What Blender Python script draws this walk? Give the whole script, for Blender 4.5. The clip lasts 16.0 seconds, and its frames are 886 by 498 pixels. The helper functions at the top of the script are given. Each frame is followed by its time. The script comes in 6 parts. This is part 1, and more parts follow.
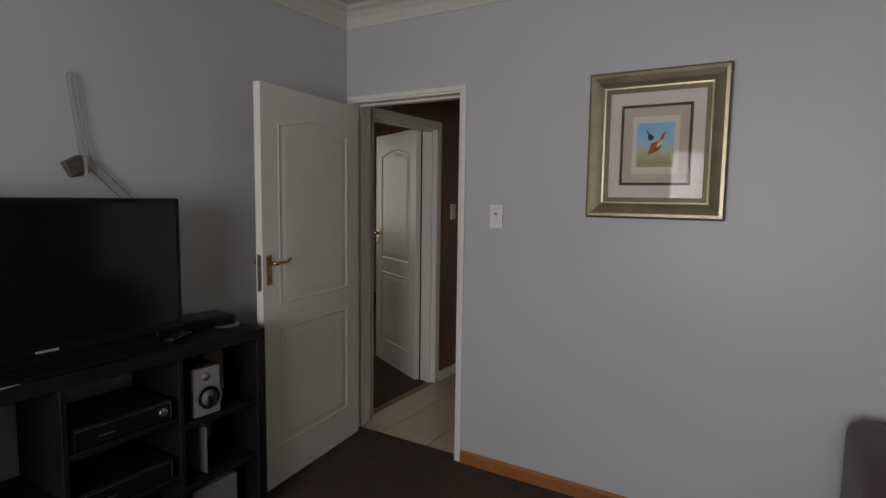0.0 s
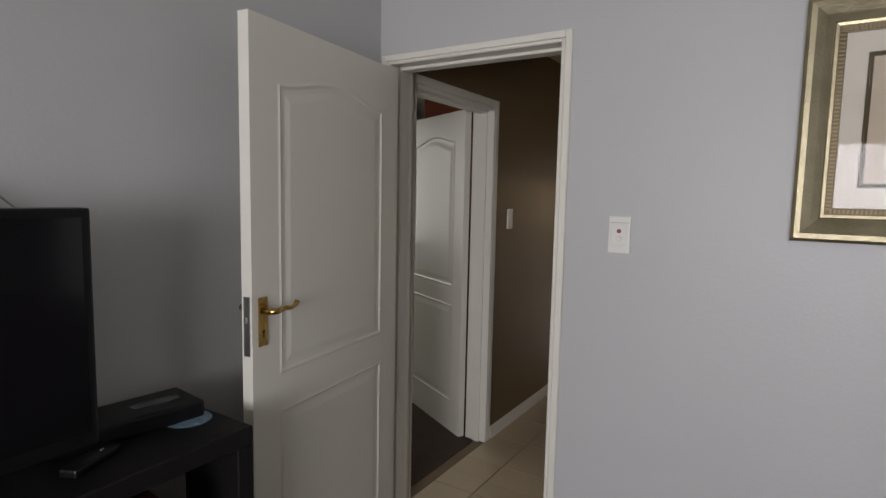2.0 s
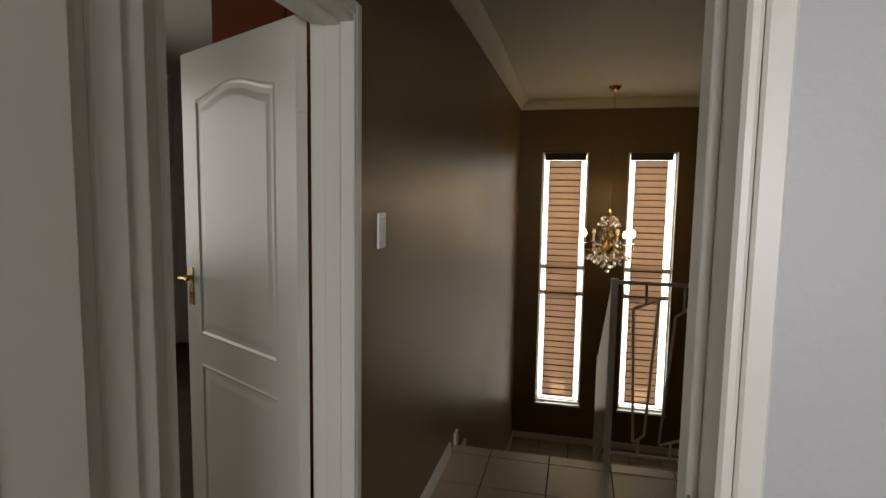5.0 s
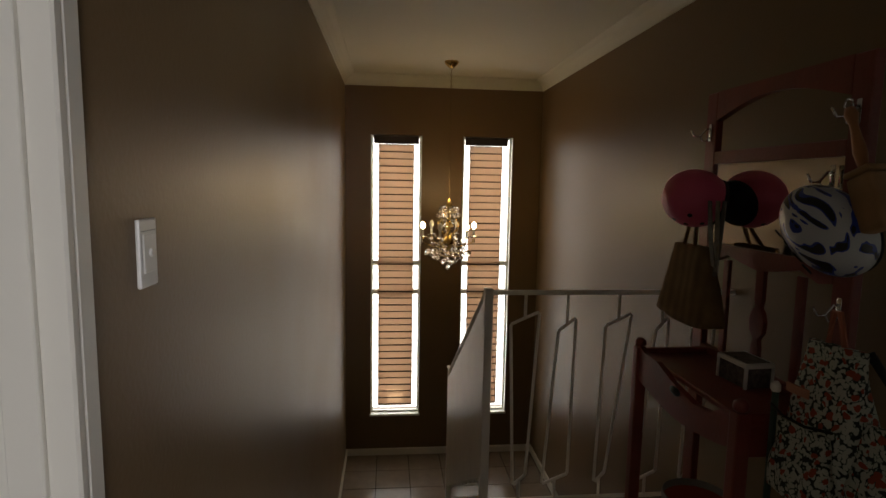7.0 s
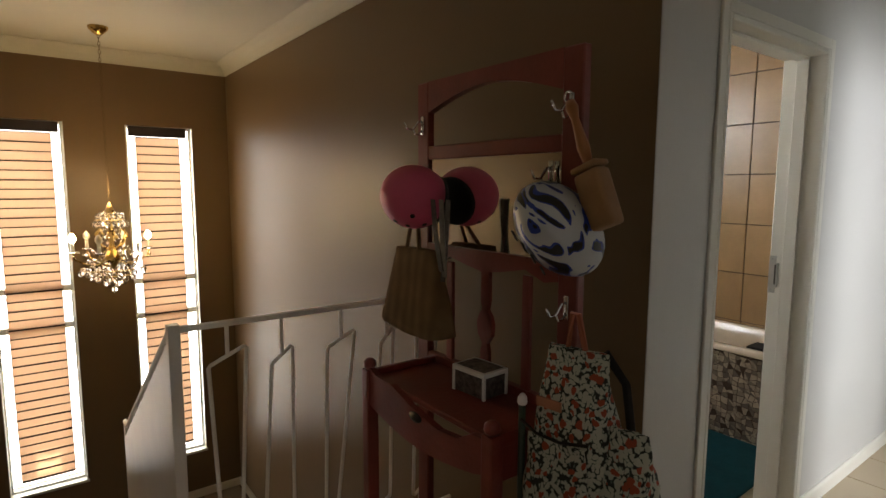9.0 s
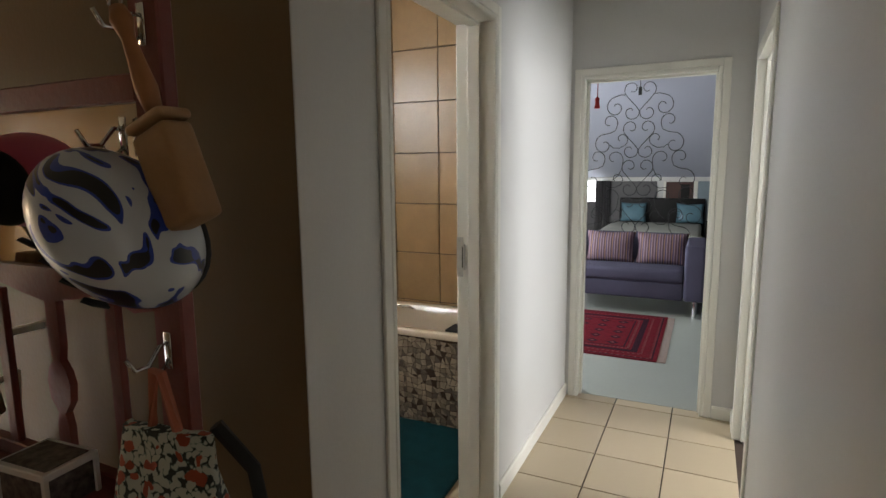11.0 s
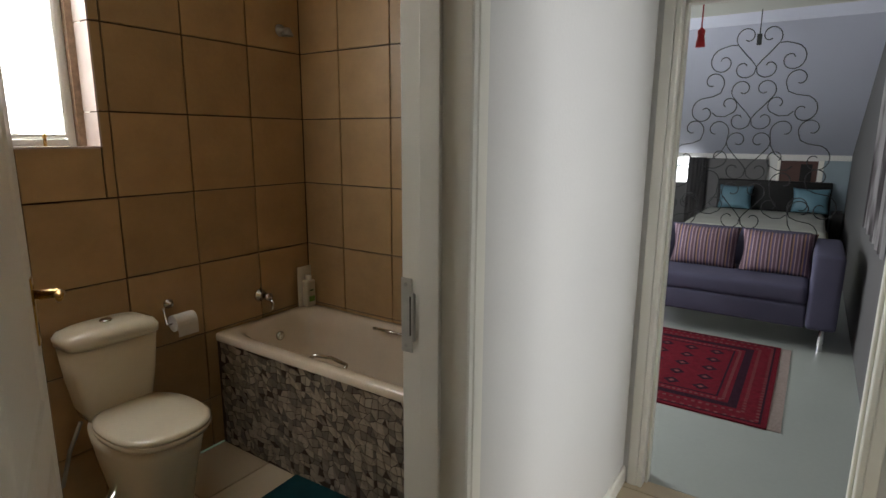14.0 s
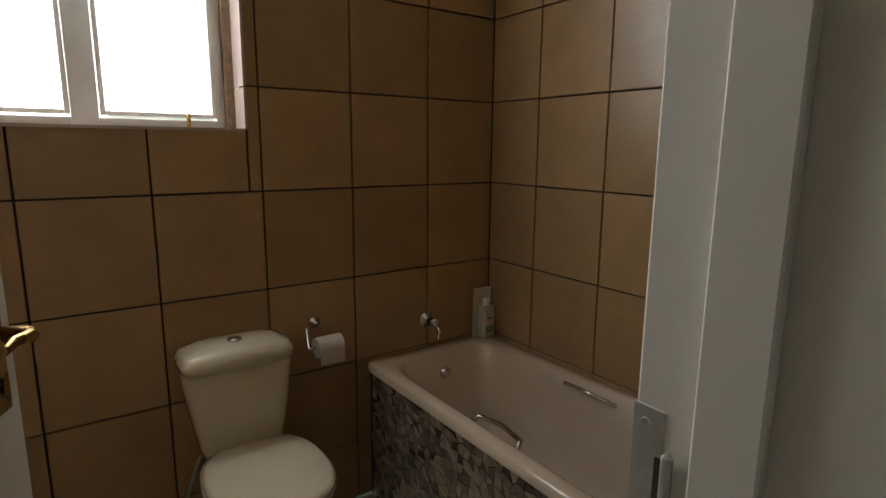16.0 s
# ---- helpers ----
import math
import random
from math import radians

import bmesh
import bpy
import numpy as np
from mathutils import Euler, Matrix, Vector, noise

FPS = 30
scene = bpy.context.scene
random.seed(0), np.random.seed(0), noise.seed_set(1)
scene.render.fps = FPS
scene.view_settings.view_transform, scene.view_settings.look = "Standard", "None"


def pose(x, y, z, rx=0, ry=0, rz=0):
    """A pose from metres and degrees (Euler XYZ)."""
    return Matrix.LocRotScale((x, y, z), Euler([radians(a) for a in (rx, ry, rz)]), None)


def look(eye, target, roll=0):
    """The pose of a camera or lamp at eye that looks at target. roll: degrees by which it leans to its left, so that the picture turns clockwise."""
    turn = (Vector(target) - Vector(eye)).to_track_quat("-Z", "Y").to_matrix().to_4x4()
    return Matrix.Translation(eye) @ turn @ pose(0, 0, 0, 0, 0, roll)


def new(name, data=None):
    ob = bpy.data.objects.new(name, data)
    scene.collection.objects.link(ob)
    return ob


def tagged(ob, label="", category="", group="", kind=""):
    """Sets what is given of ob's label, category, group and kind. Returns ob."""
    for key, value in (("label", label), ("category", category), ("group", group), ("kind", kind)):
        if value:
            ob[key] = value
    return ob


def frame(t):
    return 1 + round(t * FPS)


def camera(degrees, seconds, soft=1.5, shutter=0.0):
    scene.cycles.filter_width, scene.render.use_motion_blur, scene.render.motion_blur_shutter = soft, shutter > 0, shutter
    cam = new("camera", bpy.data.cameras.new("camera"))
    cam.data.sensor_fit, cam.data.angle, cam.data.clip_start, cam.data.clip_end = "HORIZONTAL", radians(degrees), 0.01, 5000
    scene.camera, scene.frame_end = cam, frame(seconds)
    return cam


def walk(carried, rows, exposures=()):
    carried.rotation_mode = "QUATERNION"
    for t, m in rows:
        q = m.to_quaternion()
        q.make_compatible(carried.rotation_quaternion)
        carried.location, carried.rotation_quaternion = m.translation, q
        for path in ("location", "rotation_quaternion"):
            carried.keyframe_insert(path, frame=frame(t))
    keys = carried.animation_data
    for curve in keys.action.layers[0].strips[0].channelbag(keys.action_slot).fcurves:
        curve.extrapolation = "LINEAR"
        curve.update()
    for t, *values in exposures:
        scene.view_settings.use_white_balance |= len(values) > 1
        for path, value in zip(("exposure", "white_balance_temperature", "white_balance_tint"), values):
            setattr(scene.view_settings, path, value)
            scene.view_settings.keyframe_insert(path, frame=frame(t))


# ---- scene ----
cam = camera(77.3, 16.0)
PATH = [
    (0, (1.552, -2.647, 1.501), (0.513, -0.948, 1.313), 0.8),
    (0.5, (1.394, -2.426, 1.524), (0.346, -0.733, 1.337), 0.9),
    (1, (1.199, -2.26, 1.526), (0.144, -0.573, 1.329), 0.9),
    (1.5, (0.982, -2.107, 1.533), (-0.079, -0.422, 1.339), 1.1),
    (2, (0.757, -1.894, 1.525), (-0.308, -0.212, 1.328), 1.2),
    (2.5, (0.575, -1.677, 1.516), (-0.484, 0.009, 1.32), 1.3),
    (3, (0.387, -1.464, 1.519), (-0.627, 0.249, 1.322), 1.3),
    (3.5, (0.24, -1.262, 1.507), (-0.628, 0.53, 1.315), 1.5),
    (4, (0.106, -1.009, 1.51), (-0.595, 0.855, 1.321), 1.3),
    (4.2, (0.06, -0.935, 1.51), (-0.6, 0.943, 1.32), 1.1),
    (6.3, (-0.282, 0.057, 1.504), (-0.374, 2.043, 1.288), 1.0),
    (6.5, (-0.298, 0.1, 1.508), (-0.337, 2.087, 1.283), 0.9),
    (7, (-0.327, 0.243, 1.512), (-0.132, 2.22, 1.281), 1.0),
    (7.5, (-0.362, 0.35, 1.512), (0.183, 2.261, 1.289), 0.9),
    (8, (-0.369, 0.438, 1.517), (0.439, 2.253, 1.288), 0.4),
    (8.5, (-0.301, 0.568, 1.514), (0.691, 2.289, 1.281), 0.3),
    (9, (-0.233, 0.672, 1.518), (0.952, 2.267, 1.289), 0.2),
    (9.5, (-0.143, 0.713, 1.511), (1.225, 2.154, 1.286), 0.3),
    (10, (-0.014, 0.768, 1.5), (1.561, 1.979, 1.275), -0.1),
    (10.2, (0.046, 0.782, 1.497), (1.691, 1.897, 1.269), -0.2),
    (12.3, (0.913, 0.951, 1.491), (2.745, 1.669, 1.132), -0.4),
    (12.5, (1.01, 0.963, 1.507), (2.836, 1.691, 1.139), -0.4),
    (13, (1.197, 1.0, 1.506), (3.012, 1.751, 1.13), -0.4),
    (13.3, (1.356, 1.022, 1.529), (3.138, 1.835, 1.127), -0.2),
    (13.5, (1.414, 1.026, 1.519), (3.166, 1.909, 1.131), -0.1),
    (14, (1.533, 1.069, 1.503), (3.166, 2.156, 1.111), 0.4),
    (14.5, (1.692, 1.184, 1.51), (3.223, 2.407, 1.109), 0.8),
    (15, (1.804, 1.304, 1.497), (3.252, 2.622, 1.088), 1.1),
    (15.5, (1.958, 1.424, 1.461), (3.285, 2.867, 1.068), 0.8),
    (16, (2.078, 1.537, 1.412), (3.22, 3.139, 1.048), 0.5),
]
EXPOSURES = [(0, -0.78), (1.5, -0.30), (2.5, 0.0), (4, 0.0), (6.5, 0.05), (7, 0.2), (8, 0.78), (9, 1.5), (10, 1.62), (12.5, 1.3), (13.5, 1.12), (14.5, 1.0), (16, 0.65)]
walk(cam, [(t, look(*row)) for t, *row in PATH], EXPOSURES)

# ---- world and lights ----
world = bpy.data.worlds.new("sky")
scene.world = world
world.use_nodes = True
wn = world.node_tree.nodes
sky = wn.new("ShaderNodeTexSky")
sky.sky_type, sky.sun_disc = "NISHITA", False
sky.sun_elevation, sky.sun_rotation = radians(48), radians(140)
wn["Background"].inputs[1].default_value = 0.10
world.node_tree.links.new(sky.outputs[0], wn["Background"].inputs[0])

sun = new("sun", bpy.data.lights.new("sun", "SUN"))
sun.data.energy, sun.data.angle, sun.data.color = 3.0, radians(0.5), (1, 0.95, 0.88)
sun.matrix_world = look((8, -10, 14), (0, 0, 0))


def area_light(name, at, towards, w, h, watts, color=(0.93, 0.97, 1.0)):
    """The light of the sky through a window's opening, or an added fill lamp."""
    la = bpy.data.lights.new(name, "AREA")
    la.shape, la.size, la.size_y, la.energy, la.color = "RECTANGLE", w, h, watts, color
    ob = new(name, la)
    ob.matrix_world = look(at, towards)
    return ob


area_light("living_window_light", (1.2, -5.05, 1.45), (1.3, 0, 1.25), 1.8, 1.3, 124, (0.985, 0.955, 1.0))
area_light("stair_window_light_a", (-0.25, 6.03, 0.5), (-0.25, 0, 0.3), 0.16, 2.7, 1.2, (1.0, 0.82, 0.56))
area_light("stair_window_light_b", (0.70, 6.03, 0.5), (0.70, 0, 0.3), 0.16, 2.7, 1.2, (1.0, 0.82, 0.56))
area_light("bath_window_light", (2.12, 3.50, 1.95), (2.35, 1.5, 0.9), 0.85, 0.85, 9, (0.93, 0.96, 1.0))
# added fill lamp for the bedroom; no window is known on that side
area_light("bedroom_fill_light", (5.6, 4.45, 1.5), (5.6, 0, 1.0), 1.8, 1.3, 50, (0.92, 0.96, 1.0))
# added fill lamp inside the study, whose walls have no opening
area_light("study_fill_light", (-3.6, 1.5, 1.6), (0, 1.4, 1.2), 1.4, 1.2, 15, (1.0, 0.98, 0.92))
area_light("small_room_light", (3.3, -1.7, 1.6), (3.2, 1.6, 1.3), 1.4, 1.2, 46, (0.93, 0.95, 1.0))


# ---- materials ----
def mat(name, base, rough=0.6, dark=0.85, scale=3.0, bump=0.05, fine=60.0, metal=0.0, coat=0.0, spec=0.5, light=1.1):
    """A painted, woven or stone-like surface with coarse blotches and fine relief."""
    m = bpy.data.materials.new(name)
    m.use_nodes = True
    nt, n = m.node_tree, m.node_tree.nodes
    b = n["Principled BSDF"]
    tc = n.new("ShaderNodeTexCoord")
    big, small = n.new("ShaderNodeTexNoise"), n.new("ShaderNodeTexNoise")
    big.inputs["Scale"].default_value, big.inputs["Detail"].default_value = scale, 5
    small.inputs["Scale"].default_value, small.inputs["Detail"].default_value = fine, 4
    ramp = n.new("ShaderNodeValToRGB")
    ramp.color_ramp.elements[0].position, ramp.color_ramp.elements[1].position = 0.2, 0.8
    ramp.color_ramp.elements[0].color = (*[c * dark for c in base], 1)
    ramp.color_ramp.elements[1].color = (*[min(1, c * light) for c in base], 1)
    bp = n.new("ShaderNodeBump")
    bp.inputs["Strength"].default_value, bp.inputs["Distance"].default_value = bump, 0.01
    lk = nt.links.new
    lk(tc.outputs["Object"], big.inputs[0]); lk(tc.outputs["Object"], small.inputs[0])
    mix = n.new("ShaderNodeMath"); mix.operation = "MULTIPLY_ADD"
    mix.inputs[1].default_value, mix.inputs[2].default_value = 0.25, 0.0
    add = n.new("ShaderNodeMath"); add.operation = "ADD"
    sub = n.new("ShaderNodeMath"); sub.operation = "SUBTRACT"; sub.inputs[1].default_value = 0.125
    lk(small.outputs[0], mix.inputs[0]); lk(mix.outputs[0], add.inputs[0]); lk(big.outputs[0], add.inputs[1])
    lk(add.outputs[0], sub.inputs[0]); lk(sub.outputs[0], ramp.inputs[0])
    lk(ramp.outputs[0], b.inputs["Base Color"]); lk(small.outputs[0], bp.inputs["Height"]); lk(bp.outputs[0], b.inputs["Normal"])
    rr = n.new("ShaderNodeMapRange")
    rr.inputs["To Min"].default_value, rr.inputs["To Max"].default_value = max(0.02, rough - 0.07), min(1, rough + 0.07)
    lk(big.outputs[0], rr.inputs[0]); lk(rr.outputs[0], b.inputs["Roughness"])
    b.inputs["Metallic"].default_value, b.inputs["Coat Weight"].default_value = metal, coat
    b.inputs["Specular IOR Level"].default_value = spec
    return m


def emit(name, color, strength):
    m = bpy.data.materials.new(name)
    m.use_nodes = True
    b = m.node_tree.nodes["Principled BSDF"]
    b.inputs["Base Color"].default_value = (*color, 1)
    b.inputs["Emission Color"].default_value = (*color, 1)
    b.inputs["Emission Strength"].default_value = strength
    return m


def glass(name, tint=(1, 1, 1), rough=0.0):
    m = bpy.data.materials.new(name)
    m.use_nodes = True
    b = m.node_tree.nodes["Principled BSDF"]
    b.inputs["Base Color"].default_value = (*tint, 1)
    b.inputs["Transmission Weight"].default_value, b.inputs["Roughness"].default_value = 1, rough
    b.inputs["IOR"].default_value = 1.45
    return m


PALE = mat("pale_grey_wall_paint", (0.50, 0.505, 0.505), 0.45, 0.94, 1.2, 0.06, 90, light=1.04)
LILAC = mat("pale_passage_paint", (0.585, 0.575, 0.55), 0.45, 0.94, 1.2, 0.06, 90, light=1.04)
BROWN = mat("satin_brown_wall_paint", (0.168, 0.112, 0.058), 0.38, 0.92, 1.5, 0.08, 70, spec=0.34, light=1.06)
WHITE = mat("gloss_white_enamel", (0.75, 0.73, 0.655), 0.36, 0.985, 2.5, 0.05, 40, light=1.01)
CEIL = mat("cream_ceiling_paint", (0.60, 0.59, 0.52), 0.7, 0.95, 1.0, 0.04, 80, light=1.03)
CARPET = mat("brown_carpet", (0.105, 0.080, 0.062), 0.95, 0.7, 8, 0.9, 350, spec=0.1)
GREYFLOOR = mat("pale_grey_screed", (0.34, 0.36, 0.33), 0.35, 0.9, 1.5, 0.04, 40)
TILE = mat("sandy_glazed_floor_tile", (0.50, 0.405, 0.275), 0.30, 0.985, 5, 0.03, 50, light=1.015)
DARKTILE = mat("glazed_stair_tile", (0.30, 0.25, 0.20), 0.22, 0.82, 7, 0.08, 50)
WALLTILE = mat("ochre_glazed_wall_tile", (0.36, 0.235, 0.115), 0.30, 0.80, 6, 0.10, 45)
GROUT = mat("brown_grout", (0.05, 0.030, 0.019), 0.9, 0.8, 20, 0.2, 120)
SKIRTWOOD = mat("orange_varnished_skirting", (0.33, 0.12, 0.035), 0.4, 0.75, 6, 0.1, 60)
CHERRY = mat("cherry_stained_wood", (0.20, 0.036, 0.025), 0.38, 0.7, 7, 0.12, 60)
CUPBOARD = mat("red_brown_cupboard", (0.30, 0.065, 0.02), 0.4, 0.75, 5, 0.1, 60)
BLACKWOOD = mat("black_brown_board", (0.009, 0.008, 0.008), 0.5, 0.7, 8, 0.08, 60, spec=0.25)
BLACK = mat("black_plastic", (0.007, 0.007, 0.008), 0.3, 0.8, 8, 0.03, 90, spec=0.3)
SCREEN = mat("dark_screen", (0.006, 0.006, 0.007), 0.12, 0.9, 2, 0.0, 20)
CERAMIC = mat("cream_ceramic", (0.55, 0.50, 0.38), 0.12, 0.97, 3, 0.0, 30, coat=0.4)
BATHWHITE = mat("cream_acrylic", (0.55, 0.47, 0.36), 0.18, 0.96, 3, 0.0, 30, coat=0.3)
BRASS = mat("worn_brass", (0.55, 0.36, 0.12), 0.28, 0.75, 20, 0.05, 90, metal=1)
CHROME = mat("chrome", (0.62, 0.62, 0.62), 0.12, 0.9, 20, 0.02, 90, metal=1)
STEEL = mat("dull_steel", (0.42, 0.42, 0.40), 0.38, 0.8, 20, 0.05, 90, metal=1)
IRON = mat("black_iron", (0.012, 0.012, 0.013), 0.5, 0.8, 20, 0.2, 90)
GOLD = mat("champagne_gilt_frame", (0.38, 0.335, 0.22), 0.36, 0.75, 14, 0.1, 130, metal=0.85)
GREYBLUE = mat("violet_grey_upholstery", (0.085, 0.080, 0.125), 0.85, 0.85, 4, 0.3, 400, spec=0.2)
SWITCHW = mat("white_switch_plastic", (0.72, 0.71, 0.67), 0.35, 0.97, 6, 0.0, 60)
RUST = mat("rust_brown_blind_slat", (0.25, 0.13, 0.08), 0.6, 0.85, 5, 0.1, 60)
DARKGREY = mat("plain_dark_grey", (0.10, 0.095, 0.095), 0.6, 0.85, 2, 0.1, 60)
DAY = emit("bright_overcast_backdrop", (1.0, 1.0, 0.96), 3.0)


# ---- mesh helpers ----
def mesh_of(name, bm, material, smooth=False):
    me = bpy.data.meshes.new(name)
    bm.to_mesh(me)
    bm.free()
    for mm in (material if isinstance(material, (list, tuple)) else [material]):
        me.materials.append(mm)
    if smooth:
        for p in me.polygons:
            p.use_smooth = True
    return me


def part(name, bm, material, parent=None, label="", smooth=False, at=None):
    """One mesh under a thing or a part, its geometry given in the parent's own space."""
    ob = new(name, mesh_of(name, bm, material, smooth))
    if parent is not None:
        ob.parent = parent
    if at is not None:
        ob.matrix_basis = at
    if label:
        ob["label"] = label
    return ob


def thing(name, at, label, category, group="", kind=""):
    ob = new(name)
    ob.empty_display_size = 0.1
    ob.matrix_basis = at
    return tagged(ob, label, category, group, kind)


def structure(name, bm, material, label="", category="", smooth=False):
    return tagged(part(name, bm, material, None, "", smooth), label, category, "", "structure")


def add_box(bm, x0, y0, z0, x1, y1, z1, bevel=0.0, seg=1):
    g = bmesh.new()
    bmesh.ops.create_cube(g, size=1)
    for v in g.verts:
        v.co = Vector((x0 + (v.co.x + .5) * (x1 - x0), y0 + (v.co.y + .5) * (y1 - y0), z0 + (v.co.z + .5) * (z1 - z0)))
    if bevel:
        bmesh.ops.bevel(g, geom=g.edges[:], offset=bevel, segments=seg, affect="EDGES", profile=0.6)
    merge(bm, g)
    return bm


def merge(bm, g, m=None):
    if m is not None:
        bmesh.ops.transform(g, matrix=m, verts=g.verts[:])
    me = bpy.data.meshes.new("tmp")
    g.to_mesh(me)
    g.free()
    bm.from_mesh(me)
    bpy.data.meshes.remove(me)


def box(x0, y0, z0, x1, y1, z1, bevel=0.0, seg=1):
    return add_box(bmesh.new(), x0, y0, z0, x1, y1, z1, bevel, seg)


def add_tube(bm, pts, r, n=8, closed=False, taper=None):
    """A round bar along a line of points."""
    pts = [Vector(p) for p in pts]
    rings = []
    up = Vector((0.013, 0.021, 1))
    for i, p in enumerate(pts):
        a = pts[i - 1] if (i or closed) else p
        b = pts[(i + 1) % len(pts)] if (i < len(pts) - 1 or closed) else p
        d = (b - a).normalized()
        u = d.cross(up if abs(d.normalized().dot(up.normalized())) < 0.98 else Vector((1, 0, 0))).normalized()
        if rings and u.dot(last) < 0:
            u = -u
        last = u
        w = d.cross(u)
        rr = r if taper is None else r * taper[i]
        rings.append([bm.verts.new(p + rr * (math.cos(2 * math.pi * k / n) * u + math.sin(2 * math.pi * k / n) * w)) for k in range(n)])
    for i in range(len(rings) - (0 if closed else 1)):
        A, B = rings[i], rings[(i + 1) % len(rings)]
        for k in range(n):
            bm.faces.new((A[k], A[(k + 1) % n], B[(k + 1) % n], B[k]))
    if not closed:
        bm.faces.new(rings[0][::-1]), bm.faces.new(rings[-1])
    bmesh.ops.recalc_face_normals(bm, faces=bm.faces[:])
    return bm


def tube(pts, r, n=8, closed=False, taper=None):
    return add_tube(bmesh.new(), pts, r, n, closed, taper)


def lathe(profile, n=24, m=None):
    """A turned body round z from (radius, height) pairs."""
    bm = bmesh.new()
    rings = []
    for r, z in profile:
        rings.append([bm.verts.new((max(r, 1e-4) * math.cos(2 * math.pi * k / n), max(r, 1e-4) * math.sin(2 * math.pi * k / n), z)) for k in range(n)])
    for A, B in zip(rings, rings[1:]):
        for k in range(n):
            bm.faces.new((A[k], A[(k + 1) % n], B[(k + 1) % n], B[k]))
    bm.faces.new(rings[0][::-1]), bm.faces.new(rings[-1])
    bmesh.ops.recalc_face_normals(bm, faces=bm.faces[:])
    if m is not None:
        bmesh.ops.transform(bm, matrix=m, verts=bm.verts[:])
    return bm


def prism(outline, depth, axis="y", at=0.0):
    """A slab with the given outline (pairs), pushed along an axis from at to at + depth."""
    bm = bmesh.new()
    def co(a, b, c):
        return {"y": (a, c, b), "x": (c, a, b), "z": (a, b, c)}[axis]
    A = [bm.verts.new(co(a, b, at)) for a, b in outline]
    B = [bm.verts.new(co(a, b, at + depth)) for a, b in outline]
    bm.faces.new(A), bm.faces.new(B[::-1])
    n = len(outline)
    for i in range(n):
        bm.faces.new((A[i], B[i], B[(i + 1) % n], A[(i + 1) % n]))
    bmesh.ops.recalc_face_normals(bm, faces=bm.faces[:])
    return bm


# ---- the plan ----
H = 2.60                      # ceiling
XL, XR = -0.775, 1.27         # stair hall, wall to wall
YA = 0.15                     # hall face of the living room's wall
YB = 1.635                    # passage wall with the bathroom door
YE = 6.05                     # stairwell's window wall
XP = 3.85                     # passage end
YS = 0.64                     # passage's other wall
ZL = -1.44                    # half landing
YST = 2.62                    # head of the stairs
XT, YT = 3.655, 3.395         # bathroom's tiled corner


def wall(name, material, axis, at0, at1, a0, a1, z0, z1, holes=(), label="", skins=None):
    """A wall of thickness at0..at1 along an axis from a0 to a1 with openings (a, b, low, high)."""
    bm = bmesh.new()
    cuts = sorted({a0, a1, *[h[0] for h in holes], *[h[1] for h in holes]})
    def put(a, b, lo, hi):
        if b - a > 1e-4 and hi - lo > 1e-4:
            add_box(bm, *((a, at0, lo, b, at1, hi) if axis == "x" else (at0, a, lo, at1, b, hi)))
    for a, b in zip(cuts, cuts[1:]):
        hole = next((h for h in holes if h[0] <= a + 1e-6 and h[1] >= b - 1e-6), None)
        if hole is None:
            put(a, b, z0, z1)
        else:
            put(a, b, z0, hole[2]), put(a, b, hole[3], z1)
    return structure(name, bm, material, label, "wall")

# ---- walls ----
# living room wall: pale face to the room, brown face to the hall
D1 = (-0.735, 0.046, 0.0, 2.072)
wall("wall_living_door", PALE, "x", 0.0, 0.075, XL, 2.68, 0, H, [D1], "pale grey painted wall with a doorway")
wall("wall_hall_south", BROWN, "x", 0.075, YA, XL, 0.75, 0, H, [D1], "dark brown painted wall round the doorway")
wall("wall_television", PALE, "y", XL - 0.12, XL, -5.2, 0.075, 0, H, (), "pale grey painted wall behind the television")
# unseen walls, coloured dark to cut the light bounced onto the television wall
wall("wall_living_east", DARKGREY, "y", 2.68, 2.74, -5.2, 0.0, 0, H)
wall("wall_living_south", DARKGREY, "x", -5.2, -5.08, XL, 2.68, 0, H, [(0.3, 2.1, 0.8, 2.1)])
D2 = (0.235, 1.06, 0.0, 2.035)
wall("wall_hall_west", BROWN, "y", XL - 0.06, XL, 0.075, YE, -2.9, H, [(D2[0], D2[1], 0.0, D2[3])], "satin dark brown painted wall beside the stairs")
wall("wall_study_side", LILAC, "y", XL - 0.12, XL - 0.06, 0.075, YE, -2.9, H, [(D2[0], D2[1], 0.0, D2[3])])
W1, W2 = (-0.515, 0.010, -0.98, 2.01), (0.440, 0.965, -0.98, 2.01)
wall("wall_stair_windows", BROWN, "x", YE, YE + 0.2, XL - 0.12, XR + 0.12, -2.9, H, [W1, W2], "brown painted end wall with two tall narrow windows")
wall("wall_hall_east", BROWN, "y", XR, XR + 0.06, YB + 0.003, YE, -2.9, H, (), "satin brown painted wall behind the hall stand")
DB = (1.635, 2.485, 0.0, 2.085)
structure("wall_corner", box(XR + 0.0005, YB, 0, XR + 0.06, YB + 0.003, H), LILAC)
wall("wall_passage_north", LILAC, "x", YB, YB + 0.06, XR + 0.06, XP, 0, H, [DB], "pale painted passage wall with the bathroom door")
wall("wall_bath_south", WALLTILE, "x", YB + 0.06, YB + 0.150, XR + 0.12, XT, 0, H, [DB])
DR = (0.80, 1.57, 0.0, 2.04)
wall("wall_passage_end", LILAC, "y", XP, XP + 0.12, YS, YB, 0, H, [DR], "pale wall at the passage end with an open doorway")
wall("wall_bedroom_west", LILAC, "y", XP, XP + 0.12, YB, 4.6, 0, H)
